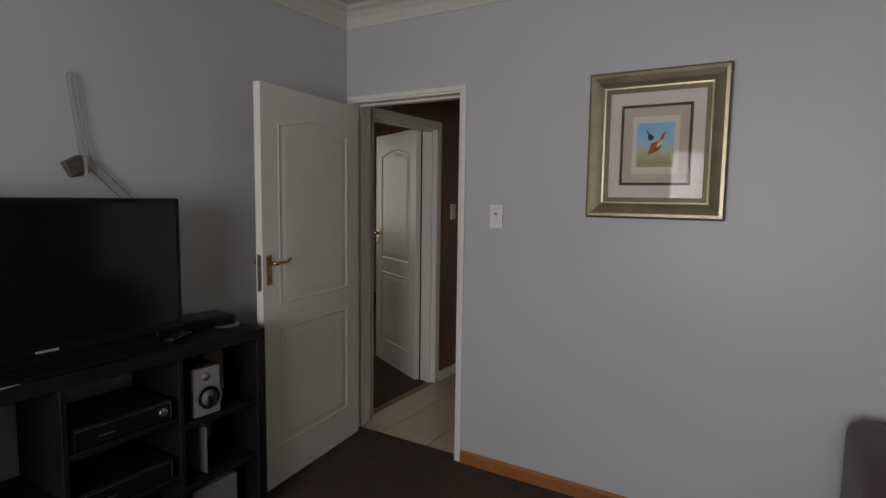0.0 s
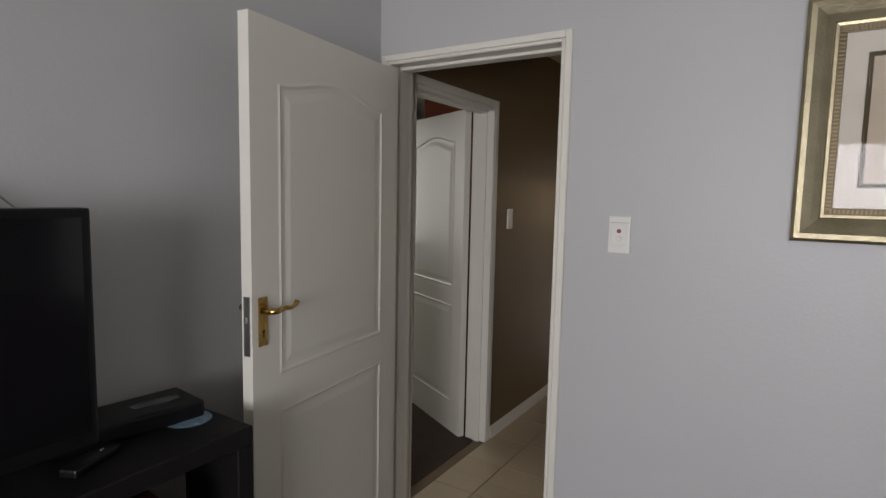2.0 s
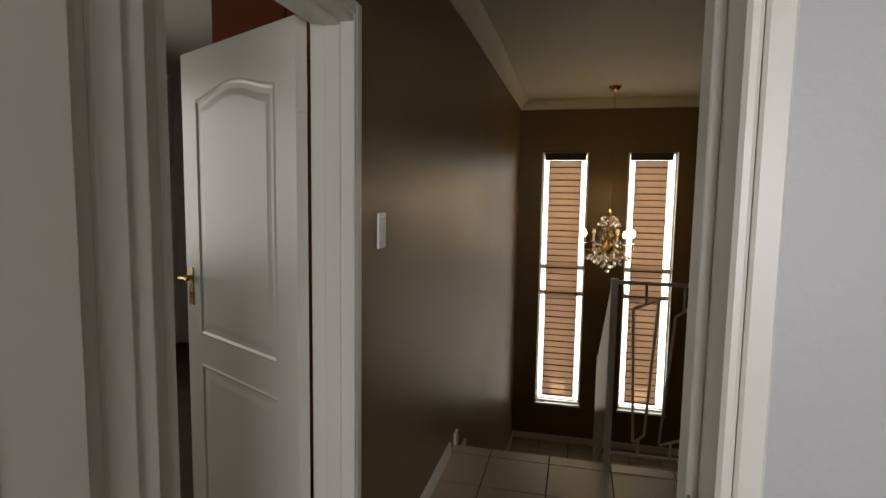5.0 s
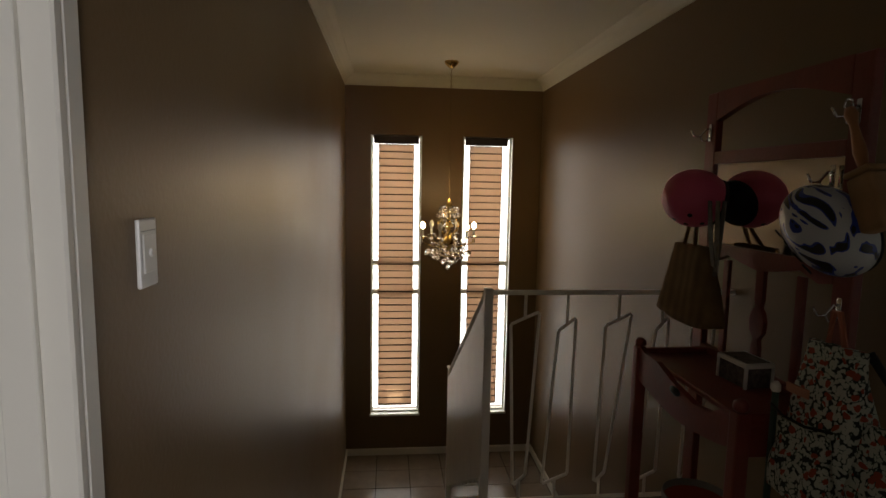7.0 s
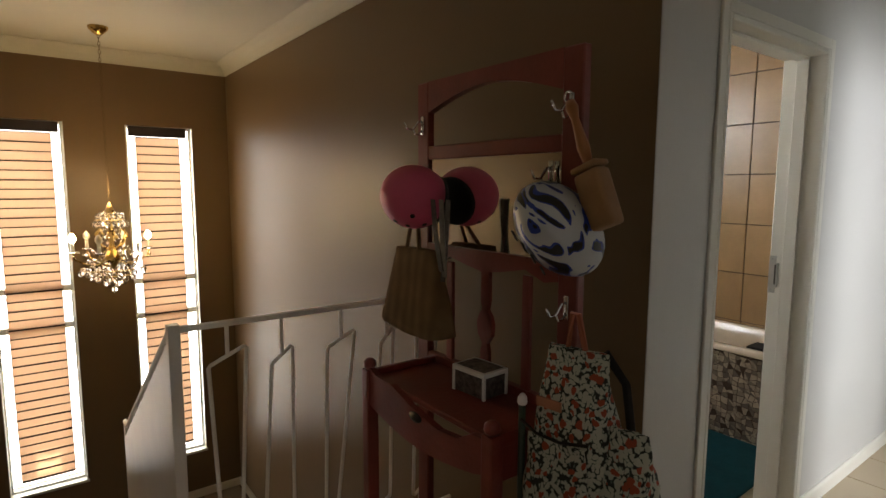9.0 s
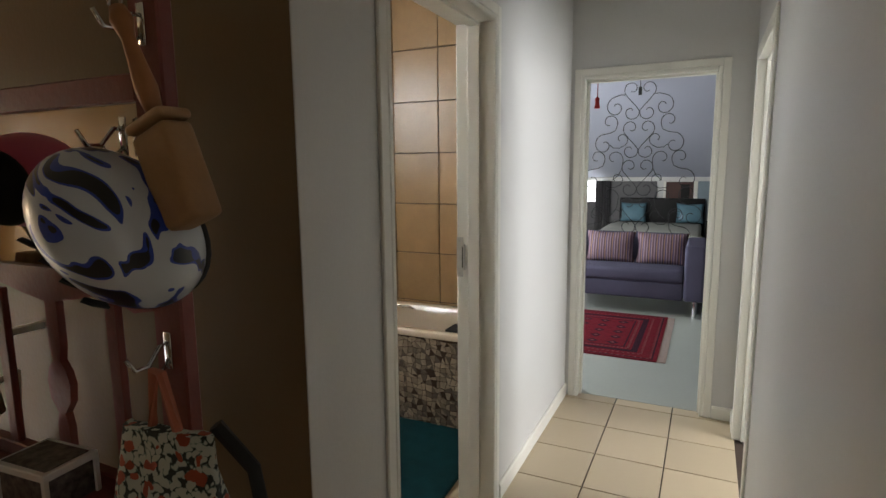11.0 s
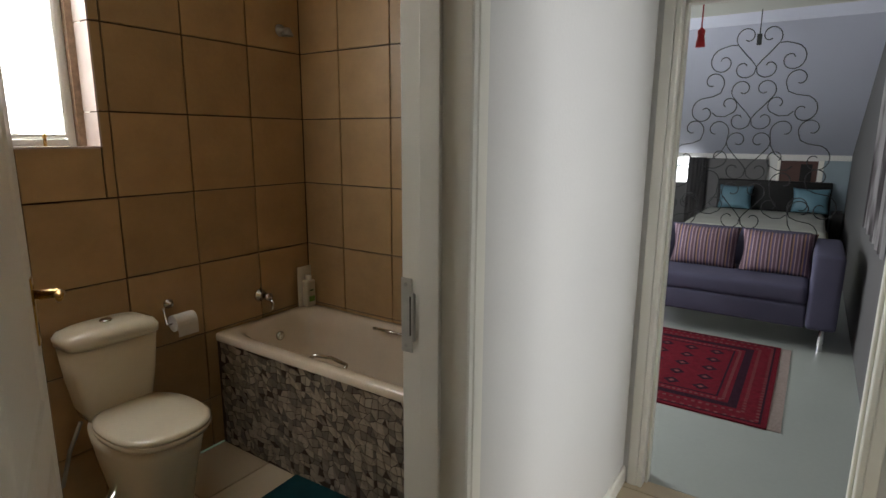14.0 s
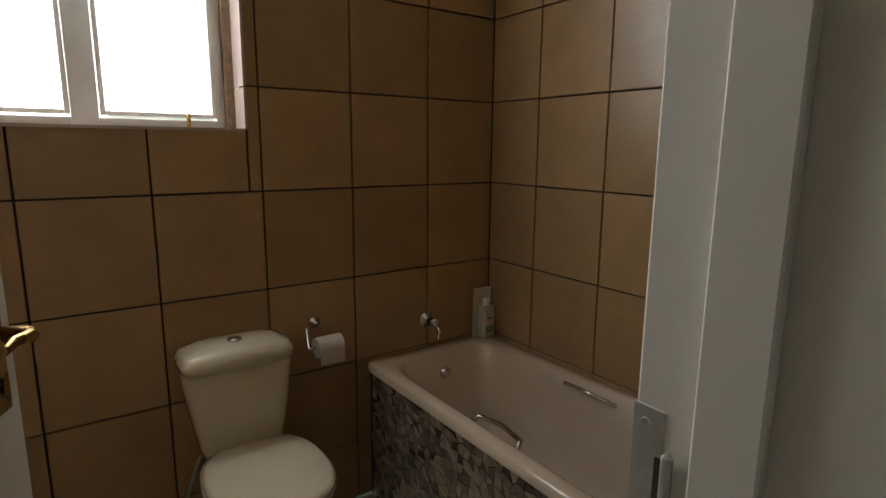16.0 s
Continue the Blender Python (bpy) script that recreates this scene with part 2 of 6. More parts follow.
DQ = (2.80, 3.62, 0.0, 2.04)
wall("wall_passage_south", LILAC, "x", YS - 0.12, YS, 0.75, XP + 0.12, 0, H, [DQ], "pale passage wall with a doorway at its end")
wall("wall_passage_return", LILAC, "y", 0.75, 0.87, 0.075, YS - 0.12, 0, H)
wall("wall_small_room", LILAC, "x", -1.9, -1.8, 2.74, 5.1, 0, H)
wall("wall_small_room_west", LILAC, "y", 2.74, 2.78, -1.8, YS - 0.12, 0, H)
wall("wall_small_room_east", LILAC, "y", 5.0, 5.1, -1.8, 0.45, 0, H)
wall("wall_study_west", LILAC, "y", -4.0, -3.9, -0.8, 4.2, 0, H)
wall("wall_study_south", LILAC, "x", -0.9, -0.8, -3.9, XL - 0.12, 0, H)
wall("wall_study_north", LILAC, "x", 4.1, 4.2, -3.9, XL - 0.12, 0, H)
WB = (1.55, 2.62, 1.46, 2.36)
wall("wall_bath_north", WHITE, "x", YT + 0.06, YT + 0.2, XR + 0.12, XP, 0, H, [WB])
wall("wall_bath_west", WALLTILE, "y", XR + 0.06, XR + 0.12, YB + 0.06, YT + 0.2, 0, H)
wall("wall_bedroom_south", DARKGREY, "x", 0.45, 0.70, XP + 0.12, 11.0, 0, H)
# unseen wall, its opening added behind the bedroom's fill lamp
wall("wall_bedroom_north", LILAC, "x", 4.6, 4.7, XP, 11.0, 0, H, [(4.7, 6.5, 0.8, 2.1)])
wall("wall_bedroom_knee", LILAC, "y", 10.4, 10.5, 0.52, 4.6, 0, H)

# ---- floors ----
structure("floor_living", box(XL, -5.1, -0.1, 2.68, 0.06, 0.0), CARPET, "brown carpeted floor", "floor")
structure("floor_hall", box(XL, 0.06, -0.16, XP, YST - 0.28, -0.012), GROUT, "dark grout bed of the tiled hall floor", "floor")
structure("floor_study", box(-3.9, -0.8, -0.1, XL - 0.06, 4.1, 0.004), CARPET, "brown carpet of the room off the hall", "floor")
structure("floor_bath", box(XR + 0.12, YST - 0.28, -0.16, XP, YT, -0.012), GROUT, "dark grout bed of the bathroom floor", "floor")
structure("floor_bedroom", box(XP + 0.06, 0.52, -0.12, 10.4, 4.6, 0.0), GREYFLOOR, "pale grey painted bedroom floor", "floor")
structure("floor_small_room", box(2.78, -1.8, -0.1, 5.0, YS - 0.06, -0.001), GREYFLOOR)
structure("floor_landing", box(XL, 4.62, ZL - 0.15, XR, YE, ZL - 0.012), GROUT, "tiled half landing under the tall windows", "floor")
structure("floor_below", box(XL, 0.5, -3.0, XR, YE, -2.9), DARKTILE)
structure("stairwell_end", box(XL, 0.4, -2.9, XR, 0.5, -0.16), BROWN)

# ---- ceilings ----
structure("ceiling_living", box(XL - 0.12, -5.2, H, 2.74, 0.075, H + 0.1), CEIL, "white ceiling", "ceiling")
structure("ceiling_hall", box(XL - 0.12, 0.075, H, XP + 0.06, YE + 0.2, H + 0.1), CEIL, "cream painted ceiling of the hall", "ceiling")
structure("ceiling_study", box(-4.0, -0.9, H, XL - 0.12, 4.2, H + 0.1), CEIL)
structure("ceiling_bedroom", box(XP + 0.06, 0.45, H, 7.3, 4.7, H + 0.1), CEIL, "cream bedroom ceiling", "ceiling")
structure("ceiling_small_room", box(2.74, -1.9, H + 0.002, 5.1, 0.45, H + 0.09), CEIL)
slope = bmesh.new()
for p in [[(7.3, 2.5), (10.4, 1.32), (10.4, 1.44), (7.3, 2.62)]]:
    merge(slope, prism(p, 4.1, "y", 0.5))
structure("ceiling_bedroom_slope", slope, mat("pale_lilac_ceiling_paint", (0.55, 0.56, 0.66), 0.6, 0.96, 1.2, 0.05, 80, light=1.03), "sloping pale attic ceiling over the bed", "ceiling")
structure("ground", box(-60, -60, -3.4, 60, 60, -3.1), mat("dry_grass", (0.10, 0.11, 0.04), 0.9), "grass outside", "ground")


def cornice(name, pts, inward):
    """A coved cornice along straight runs; inward: unit offset of each run into the room."""
    bm = bmesh.new()
    prof = [(0.0, -0.105), (0.008, -0.105), (0.012, -0.088), (0.03, -0.055), (0.06, -0.026), (0.09, -0.014), (0.10, -0.006), (0.10, 0.0), (0.0, 0.0)]
    for (x0, y0, x1, y1), (nx, ny) in zip(pts, inward):
        A = [bm.verts.new((x0 + nx * p, y0 + ny * p, H + q)) for p, q in prof]
        B = [bm.verts.new((x1 + nx * p, y1 + ny * p, H + q)) for p, q in prof]
        for i in range(len(prof)):
            j = (i + 1) % len(prof)
            bm.faces.new((A[i], A[j], B[j], B[i]))
        bm.faces.new(A[::-1]), bm.faces.new(B)
    bmesh.ops.recalc_face_normals(bm, faces=bm.faces[:])
    return structure(name, bm, CEIL, "white coved cornice", "cornice")


cornice("cornice_living", [(XL, 0.0, 2.68, 0.0), (XL, -5.08, XL, 0.0)], [(0, -1), (1, 0)])
cornice("cornice_hall", [(XL, YA, XL, YE), (XL, YE, XR, YE), (XR, YB, XR, YE), (XR, YB, XP, YB), (XP, YS, XP, YB), (0.75, YS, XP, YS)],
        [(1, 0), (0, -1), (-1, 0), (0, -1), (-1, 0), (0, 1)])


def skirting(name, runs, material=WHITE, h=0.075, d=0.014, label="white painted skirting"):
    bm = bmesh.new()
    for x0, y0, x1, y1, nx, ny, z in runs:
        g = prism([(0, 0), (d, 0), (d, h - 0.012), (d * 0.5, h), (0, h)], 1.0, "y", 0.0)
        L = math.hypot(x1 - x0, y1 - y0)
        ux, uy = (x1 - x0) / L, (y1 - y0) / L
        m = Matrix(((nx, ux * L, 0, x0), (ny, uy * L, 0, y0), (0, 0, 1, z), (0, 0, 0, 1)))
        bmesh.ops.transform(g, matrix=m, verts=g.verts[:])
        bmesh.ops.recalc_face_normals(g, faces=g.faces[:])
        merge(bm, g)
    return structure(name, bm, material, label, "skirting")


skirting("baseboard_living", [(0.072, 0, 2.68, 0, 0, -1, 0), (XL, -5, XL, 0, 1, 0, 0)], SKIRTWOOD, 0.07, 0.016, "orange-brown varnished wooden skirting")
skirting("baseboard_hall", [(XL, 1.11, XL, YST - 0.14, 1, 0, 0), (2.54, YB, XP, YB, 0, -1, 0), (XP, YS, XP, DR[0] - 0.045, -1, 0, 0),
                            (XR, YB, 1.63, YB, 0, -1, 0), (3.675, YS, XP, YS, 0, 1, 0), (0.75, YS, 2.75, YS, 0, 1, 0)])
skirting("baseboard_landing", [(XL, 4.7, XL, YE, 1, 0, ZL), (XL, YE, XR, YE, 0, -1, ZL), (XR, 4.7, XR, YE, -1, 0, ZL)])

# ---- stairs ----
RISE, GOING = 0.18, 0.275
st = bmesh.new()
for i in range(1, 8):
    add_box(st, XL, YST + GOING * (i - 1), -RISE * i - 0.16, 0.13, YST + GOING * i + 0.03, -RISE * i)
structure("stairs", st, DARKTILE, "tiled stairs going down to the half landing", "stairs")
st = bmesh.new()
for i in range(0, 8):
    add_box(st, 0.16, 4.62 - GOING * (i + 1), ZL - RISE * (i + 1) - 0.16, XR, 4.62 - GOING * i + 0.03, ZL - RISE * (i + 1))
structure("stairs_lower", st, DARKTILE, "lower flight of tiled stairs", "stairs")
structure("stair_head", box(XL, YST - 0.28, -0.16, XR, YST, -0.012), GROUT)
z = bmesh.new()
for i in range(0, 8):
    y0 = YST + GOING * (i - 1)
    if i:
        add_box(z, XL, y0, -RISE * i, XL + 0.014, y0 + GOING, -RISE * i + 0.075)
    add_box(z, XL, y0 + GOING - 0.014, -RISE * (i + 1) + 0.075, XL + 0.0145, y0 + GOING + 0.05, -RISE * i + 0.075)
structure("stair_skirting", z, WHITE, "white stepped skirting up the stair wall", "skirting")


# ---- door frames and doors ----
def door_frame(name, axis, a0, a1, ztop, f0, f1, material=WHITE, label="white painted pressed steel door frame", j=0.022, w=0.042):
    """Lines the opening a0..a1 in a wall whose faces are at f0 and f1; a rebate runs round it."""
    bm = bmesh.new()
    def put(a, b, c, d, lo, hi, bev=0.004):
        add_box(bm, *((a, c, lo, b, d, hi) if axis == "x" else (c, a, lo, d, b, hi)), bev)
    e = 0.012
    put(a0, a0 + j, f0 - e, f1 + e, 0, ztop), put(a1 - j, a1, f0 - e, f1 + e, 0, ztop), put(a0 + j, a1 - j, f0 - e, f1 + e, ztop - j, ztop)
    mid = (f0 + f1) / 2
    put(a0 + j, a0 + j + 0.012, mid - 0.02, mid + 0.03, 0, ztop - j, 0.002), put(a1 - j - 0.012, a1 - j, mid - 0.02, mid + 0.03, 0, ztop - j, 0.002)
    put(a0 + j, a1 - j, mid - 0.02, mid + 0.03, ztop - j - 0.012, ztop - j, 0.002)
    for f, g in ((f0 - e, f0), (f1, f1 + e)):
        put(a0 - w, a0 - 0.001, f, g, 0, ztop + w, 0.003), put(a1 + 0.001, a1 + w, f, g, 0, ztop + w, 0.003)
        put(a0 - 0.001, a1 + 0.001, f, g, ztop + 0.001, ztop + w, 0.003)
    return structure(name, bm, material, label, "door frame")


door_frame("door_frame_living", "x", D1[0], D1[1], D1[3], 0.0, YA, j=0.014, w=0.026)
door_frame("door_frame_study", "y", D2[0], D2[1], D2[3], XL - 0.12, XL)
door_frame("door_frame_bathroom", "x", DB[0], DB[1], DB[3], YB, YB + 0.150)
door_frame("door_frame_bedroom", "y", DR[0], DR[1], DR[3], XP, XP + 0.12)
door_frame("door_frame_small_room", "x", DQ[0], DQ[1], DQ[3], YS - 0.12, YS)


def panel_ring(arched, x0, x1, z0, z1, inset):
    """Outline of a door panel; the upper one has a swept arched head."""
    x0, x1, z0, z1 = x0 + inset, x1 - inset, z0 + inset, z1 - inset
    pts = [(x0, z0), (x1, z0), (x1, z1)]
    if arched:
        n = 16
        for i in range(1, n):
            u = i / n
            pts.append((x1 + (x0 - x1) * u, z1 + 0.045 * (0.5 - 0.5 * math.cos(2 * math.pi * u)) ** 0.8))
    pts.append((x0, z1))
    return pts


def door_leaf(name, at, label, w=0.78, h=2.03, flip=1, handle=True, key=True):
    """A white two-panel moulded door; its hinge edge is the local z axis, the leaf runs along local x."""
    t = thing(name, at, label, "door", "two-panel interior doors")
    D = 0.04
    body = bmesh.new()
    mx, panels = 0.115, ((True, 0.945, 1.85), (False, 0.20, 0.83))
    add_box(body, 0.0, 0.004, 0.008, w, D - 0.004, h, 0.0)
    # face boards round the panels, one side each
    for s in (0, 1):
        ya, yb = (0.0, 0.0042) if s == 0 else (D - 0.0042, D)
        for (x0, x1, z0, z1) in ((0.0, mx, 0.008, h), (w - mx, w, 0.008, h), (mx, w - mx, 0.008, 0.20), (mx, w - mx, 0.83, 0.945)):
            add_box(body, x0, ya, z0, x1, yb, z1)
        top = panel_ring(True, mx, w - mx, 0.945, 1.85, 0)
        out = [(w - mx, h)] + top[2:] + [(mx, h)]
        merge(body, prism(out, yb - ya, "y", ya))
    part("leaf", body, WHITE, t)
    for k, (arched, z0, z1) in enumerate(panels):
        pb = bmesh.new()
        for s in (0, 1):
            rings = [(0.0, 0.0), (0.008, 0.0028), (0.017, -0.0025), (0.032, -0.0025), (0.055, 0.0005)]
            loops = []
            for inset, off in rings:
                y = -off if s == 0 else D + off
                loops.append([pb.verts.new((px, y, pz)) for px, pz in panel_ring(arched, mx, w - mx, z0, z1, inset)])
            n = len(loops[0])
            for A, B in zip(loops, loops[1:]):
                for i in range(n):
                    pb.faces.new((A[i], A[(i + 1) % n], B[(i + 1) % n], B[i]))
            pb.faces.new(loops[-1])
        bmesh.ops.recalc_face_normals(pb, faces=pb.faces[:])
        part("panel", pb, WHITE, t, "raised arched upper panel" if arched else "raised square lower panel")
    if handle:
        hz, hx = 1.13, w - 0.042
        for s in (-1, 1):
            y = 0.0 if s < 0 else D
            pl = box(hx - 0.019, min(y, y + s * 0.004), hz - 0.075, hx + 0.019, max(y, y + s * 0.004), hz + 0.075, 0.0015)
            plate = part("handle_plate", pl, BRASS, t, "brass back plate with a keyhole")
            lv = tube([(hx, y, hz + 0.035), (hx, y + s * 0.045, hz + 0.035), (hx - 0.012, y + s * 0.052, hz + 0.036), (hx - 0.05, y + s * 0.05, hz + 0.04),
                       (hx - 0.07, y + s * 0.05, hz + 0.036), (hx - 0.088, y + s * 0.052, hz + 0.043), (hx - 0.096, y + s * 0.052, hz + 0.054)], 0.008, 10,
                      taper=[1.4, 1.2, 1.1, 0.9, 0.8, 0.9, 1.1])
            part("lever", lv, BRASS, t, "curved brass lever handle", True)
            kh = lathe([(0.0045, 0), (0.0045, 0.0012)], 10, Matrix.Translation((hx, y + s * 0.0042, hz - 0.03)) @ Matrix.Rotation(radians(90 * -s), 4, "X"))
            add_box(kh, hx - 0.0018, min(y + s * 0.0042, y + s * 0.0054), hz - 0.047, hx + 0.0018, max(y + s * 0.0042, y + s * 0.0054), hz - 0.03)
            part("keyhole", kh, BLACK, t)
    lp = box(w, 0.008, 1.03, w + 0.0015, 0.032, 1.21)
    part("lock_plate", lp, STEEL, t, "steel lock face plate")
    part("latch_bolt", box(w + 0.0015, 0.013, 1.13, w + 0.010, 0.027, 1.152, 0.003), STEEL, t)
    for hz in (0.28, 1.78):
        hb = lathe([(0.006, -0.05), (0.006, 0.05)], 10, Matrix.Translation((-0.006, -0.004 if flip > 0 else D + 0.004, hz + 0.02)))
        add_box(hb, -0.004, 0.002, hz - 0.03, -0.0005, 0.036, hz + 0.07)
        part("hinge", hb, WHITE, t, "white painted butt hinge")
    return t


def leaf_pose(hx, hy, ex, ey):
    return pose(hx, hy, 0.0, 0, 0, math.degrees(math.atan2(ey - hy, ex - hx)))


door_leaf("living_room_door", leaf_pose(-0.712, -0.018, -0.615, -0.84), "open white two-panel moulded door with brass handle beside the television wall", w=0.828, flip=1)
door_leaf("study_door", leaf_pose(-0.915, 1.035, -1.60, 1.40), "half-open white two-panel moulded door off the hall", flip=-1)
door_leaf("bathroom_door", leaf_pose(1.72, YB + 0.165, 2.012, 2.47), "open white two-panel moulded door into the bathroom", w=0.74, flip=1)
door_leaf("small_room_door", leaf_pose(3.585, YS - 0.135, 3.585, -0.3), "open white panelled door at the passage end")


# ---- living room things ----
def wire_along(pts, r, n=6):
    return tube(pts, r, n)


def light_switch(at, two=True):
    """A switch plate; local x right, y out of the wall is -y, z up."""
    t = thing("light_switch", at, "white plastic light switch plate with two rockers" if two else "white plastic light switch plate with one rocker", "light switch")
    b = box(-0.036, -0.009, -0.063, 0.036, 0.0, 0.063, 0.004, 2)
    part("plate", b, SWITCHW, t)
    part("inset", box(-0.026, -0.0115, -0.036, 0.026, -0.0085, 0.036, 0.002), SWITCHW, t)
    part("seam_line", box(-0.030, -0.0096, 0.0405, 0.030, -0.0088, 0.0418), mat("switch_seam_shadow", (0.25, 0.24, 0.22), 0.6), t)
    if two:
        part("rocker", lathe([(0.0075, 0), (0.007, 0.003), (0.004, 0.0045)], 20, Matrix.Translation((0.0, -0.011, 0.013)) @ Matrix.Rotation(radians(90), 4, "X")), mat("red_switch_dolly", (0.30, 0.10, 0.07), 0.3), t, "red rocker")
        part("rocker", lathe([(0.010, 0), (0.0095, 0.003), (0.006, 0.0045)], 20, Matrix.Translation((0.0, -0.011, -0.013)) @ Matrix.Rotation(radians(90), 4, "X")), SWITCHW, t)
    else:
        part("rocker", lathe([(0.008, 0), (0.0075, 0.003), (0.005, 0.0045)], 20, Matrix.Translation((0.002, -0.011, 0.0)) @ Matrix.Rotation(radians(90), 4, "X")), SWITCHW, t)
    return t


light_switch(Matrix.Translation((0.262, 0.0, 1.401)))
light_switch(Matrix.Translation((XL, 1.303, 1.378)) @ Matrix.Rotation(radians(90), 4, "Z"), False)


def framed_picture():
    t = thing("framed_picture", Matrix.Translation((1.045, 0.0, 1.745)), "small bird picture in a wide champagne-gold frame with cream mats", "picture")
    W, Hh = 0.298, 0.331
    def ring(name, w0, h0, w1, h1, prof, m, label=""):
        bm = bmesh.new()
        loops = []
        for u, d in prof:
            w, h = w0 + (w1 - w0) * u, h0 + (h1 - h0) * u
            loops.append([bm.verts.new(c) for c in ((-w, -d, -h), (w, -d, -h), (w, -d, h), (-w, -d, h))])
        for A, B in zip(loops, loops[1:]):
            for i in range(4):
                bm.faces.new((A[i], A[(i + 1) % 4], B[(i + 1) % 4], B[i]))
        bmesh.ops.recalc_face_normals(bm, faces=bm.faces[:])
        return part(name, bm, m, t, label)
    ring("frame", W, Hh, 0.222, 0.255, [(0, 0.0), (0, 0.030), (0.12, 0.036), (0.3, 0.037), (0.6, 0.027), (0.85, 0.017), (0.9, 0.020), (1, 0.019), (1, 0.006)], GOLD, "moulded champagne-gold frame")
    dark = mat("dark_bead_slip", (0.11, 0.085, 0.045), 0.45, metal=0.5)
    ring("slip", 0.222, 0.255, 0.203, 0.236, [(0, 0.006), (0, 0.014), (1, 0.012), (1, 0.004)], dark, "dark beaded slip")
    beads = bmesh.new()
    for side in range(4):
        n = 46 if side % 2 else 42
        for i in range(n):
            u = -1 + 2 * (i + 0.5) / n
            x, z = ((u * 0.212, -0.2455), (0.2125, u * 0.245), (u * 0.212, 0.2455), (-0.2125, u * 0.245))[side]
            g = bmesh.new()
            bmesh.ops.create_cube(g, size=1)
            sx, sz = (0.0055, 0.012) if side % 2 == 0 else (0.012, 0.0055)
            bmesh.ops.scale(g, vec=(sx, 0.006, sz), verts=g.verts[:])
            merge(beads, g, Matrix.Translation((x, -0.0145, z)))
    part("beading", beads, mat("dark_bronze_beading", (0.17, 0.13, 0.07), 0.45, metal=0.6), t, "dark bronze beading", False)
    cream = mat("cream_mount_card", (0.60, 0.56, 0.48), 0.8, 0.97)
    tan = mat("tan_mount_card", (0.48, 0.41, 0.32), 0.8, 0.96)
    part("outer_mount", box(-0.203, -0.006, -0.236, 0.203, -0.002, 0.236), cream, t)
    ring("inner_slip", 0.152, 0.180, 0.140, 0.168, [(0, 0.006), (0, 0.011), (0.5, 0.013), (1, 0.010), (1, 0.006)], dark, "dark inner slip")
    part("inner_mount", box(-0.140, -0.0085, -0.168, 0.140, -0.0062, 0.168), tan, t)
    part("window_mount", box(-0.100, -0.0102, -0.128, 0.100, -0.0086, 0.128), cream, t)
    # the little painting: blue sky, yellow-green ground, an orange and white bird with wings up
    m = bpy.data.materials.new("bird_painting")
    m.use_nodes = True
    n, lk = m.node_tree.nodes, m.node_tree.links.new
    tc, sep, ramp, noi = n.new("ShaderNodeTexCoord"), n.new("ShaderNodeSeparateXYZ"), n.new("ShaderNodeValToRGB"), n.new("ShaderNodeTexNoise")
    noi.inputs["Scale"].default_value = 22
    ad = n.new("ShaderNodeMath"); ad.operation = "MULTIPLY_ADD"; ad.inputs[1].default_value = 4.5
    sc = n.new("ShaderNodeMath"); sc.operation = "MULTIPLY_ADD"; sc.inputs[1].default_value, sc.inputs[2].default_value = 0.16, 0.42
    lk(tc.outputs["Object"], sep.inputs[0]); lk(tc.outputs["Object"], noi.inputs[0]); lk(sep.outputs[2], ad.inputs[0]); lk(noi.outputs[0], sc.inputs[0]); lk(sc.outputs[0], ad.inputs[2])
    lk(ad.outputs[0], ramp.inputs[0])
    e = ramp.color_ramp.elements
    e[0].position, e[0].color = 0.16, (0.30, 0.27, 0.08, 1)
    e[1].position, e[1].color = 0.95, (0.20, 0.42, 0.60, 1)
    k = e.new(0.40); k.color = (0.42, 0.42, 0.30, 1)
    k = e.new(0.50); k.color = (0.28, 0.48, 0.60, 1)
    lk(ramp.outputs[0], n["Principled BSDF"].inputs["Base Color"])
    part("painting", box(-0.079, -0.0112, -0.098, 0.079, -0.0103, 0.098), m, t, "painting of blue sky over yellow ground")
    orange = mat("orange_bird_paint", (0.42, 0.13, 0.03), 0.8, 0.6, 40)
    slate = mat("slate_bird_paint", (0.06, 0.07, 0.08), 0.8, 0.6, 40)
    pale = mat("white_bird_paint", (0.6, 0.55, 0.45), 0.8)
    bd = prism([(-0.03, -0.042), (0.0, -0.035), (0.02, -0.02), (0.032, 0.005), (0.038, 0.04), (0.05, 0.058), (0.03, 0.05), (0.018, 0.02), (0.0, 0.012), (-0.016, 0.008), (-0.022, -0.008)], -0.0005, "y", -0.0113)
    part("bird", bd, orange, t, "painted orange bird")
    part("wing", prism([(0.005, -0.01), (0.03, 0.0), (0.036, 0.03), (0.026, 0.02), (0.012, 0.008)], -0.0004, "y", -0.0119), pale, t)
    part("bird_head", prism([(-0.02 + 0.013 * math.cos(a / 6 * math.pi), 0.033 + 0.014 * math.sin(a / 6 * math.pi)) for a in range(12)], -0.0005, "y", -0.0113), slate, t)
    part("crest", prism([(-0.022, 0.045), (-0.045, 0.078), (-0.034, 0.055), (-0.040, 0.06), (-0.03, 0.042)], -0.0004, "y", -0.0119), slate, t)
    g = box(-0.203, -0.0142, -0.236, 0.203, -0.0124, 0.236)
    gm = bpy.data.materials.new("picture_glass"); gm.use_nodes = True
    nn, l2 = gm.node_tree.nodes, gm.node_tree.links.new
    tr, gl, mx, fr = nn.new("ShaderNodeBsdfTransparent"), nn.new("ShaderNodeBsdfGlossy"), nn.new("ShaderNodeMixShader"), nn.new("ShaderNodeFresnel")
    gl.inputs["Roughness"].default_value = 0.03
    fr.inputs[0].default_value = 1.25
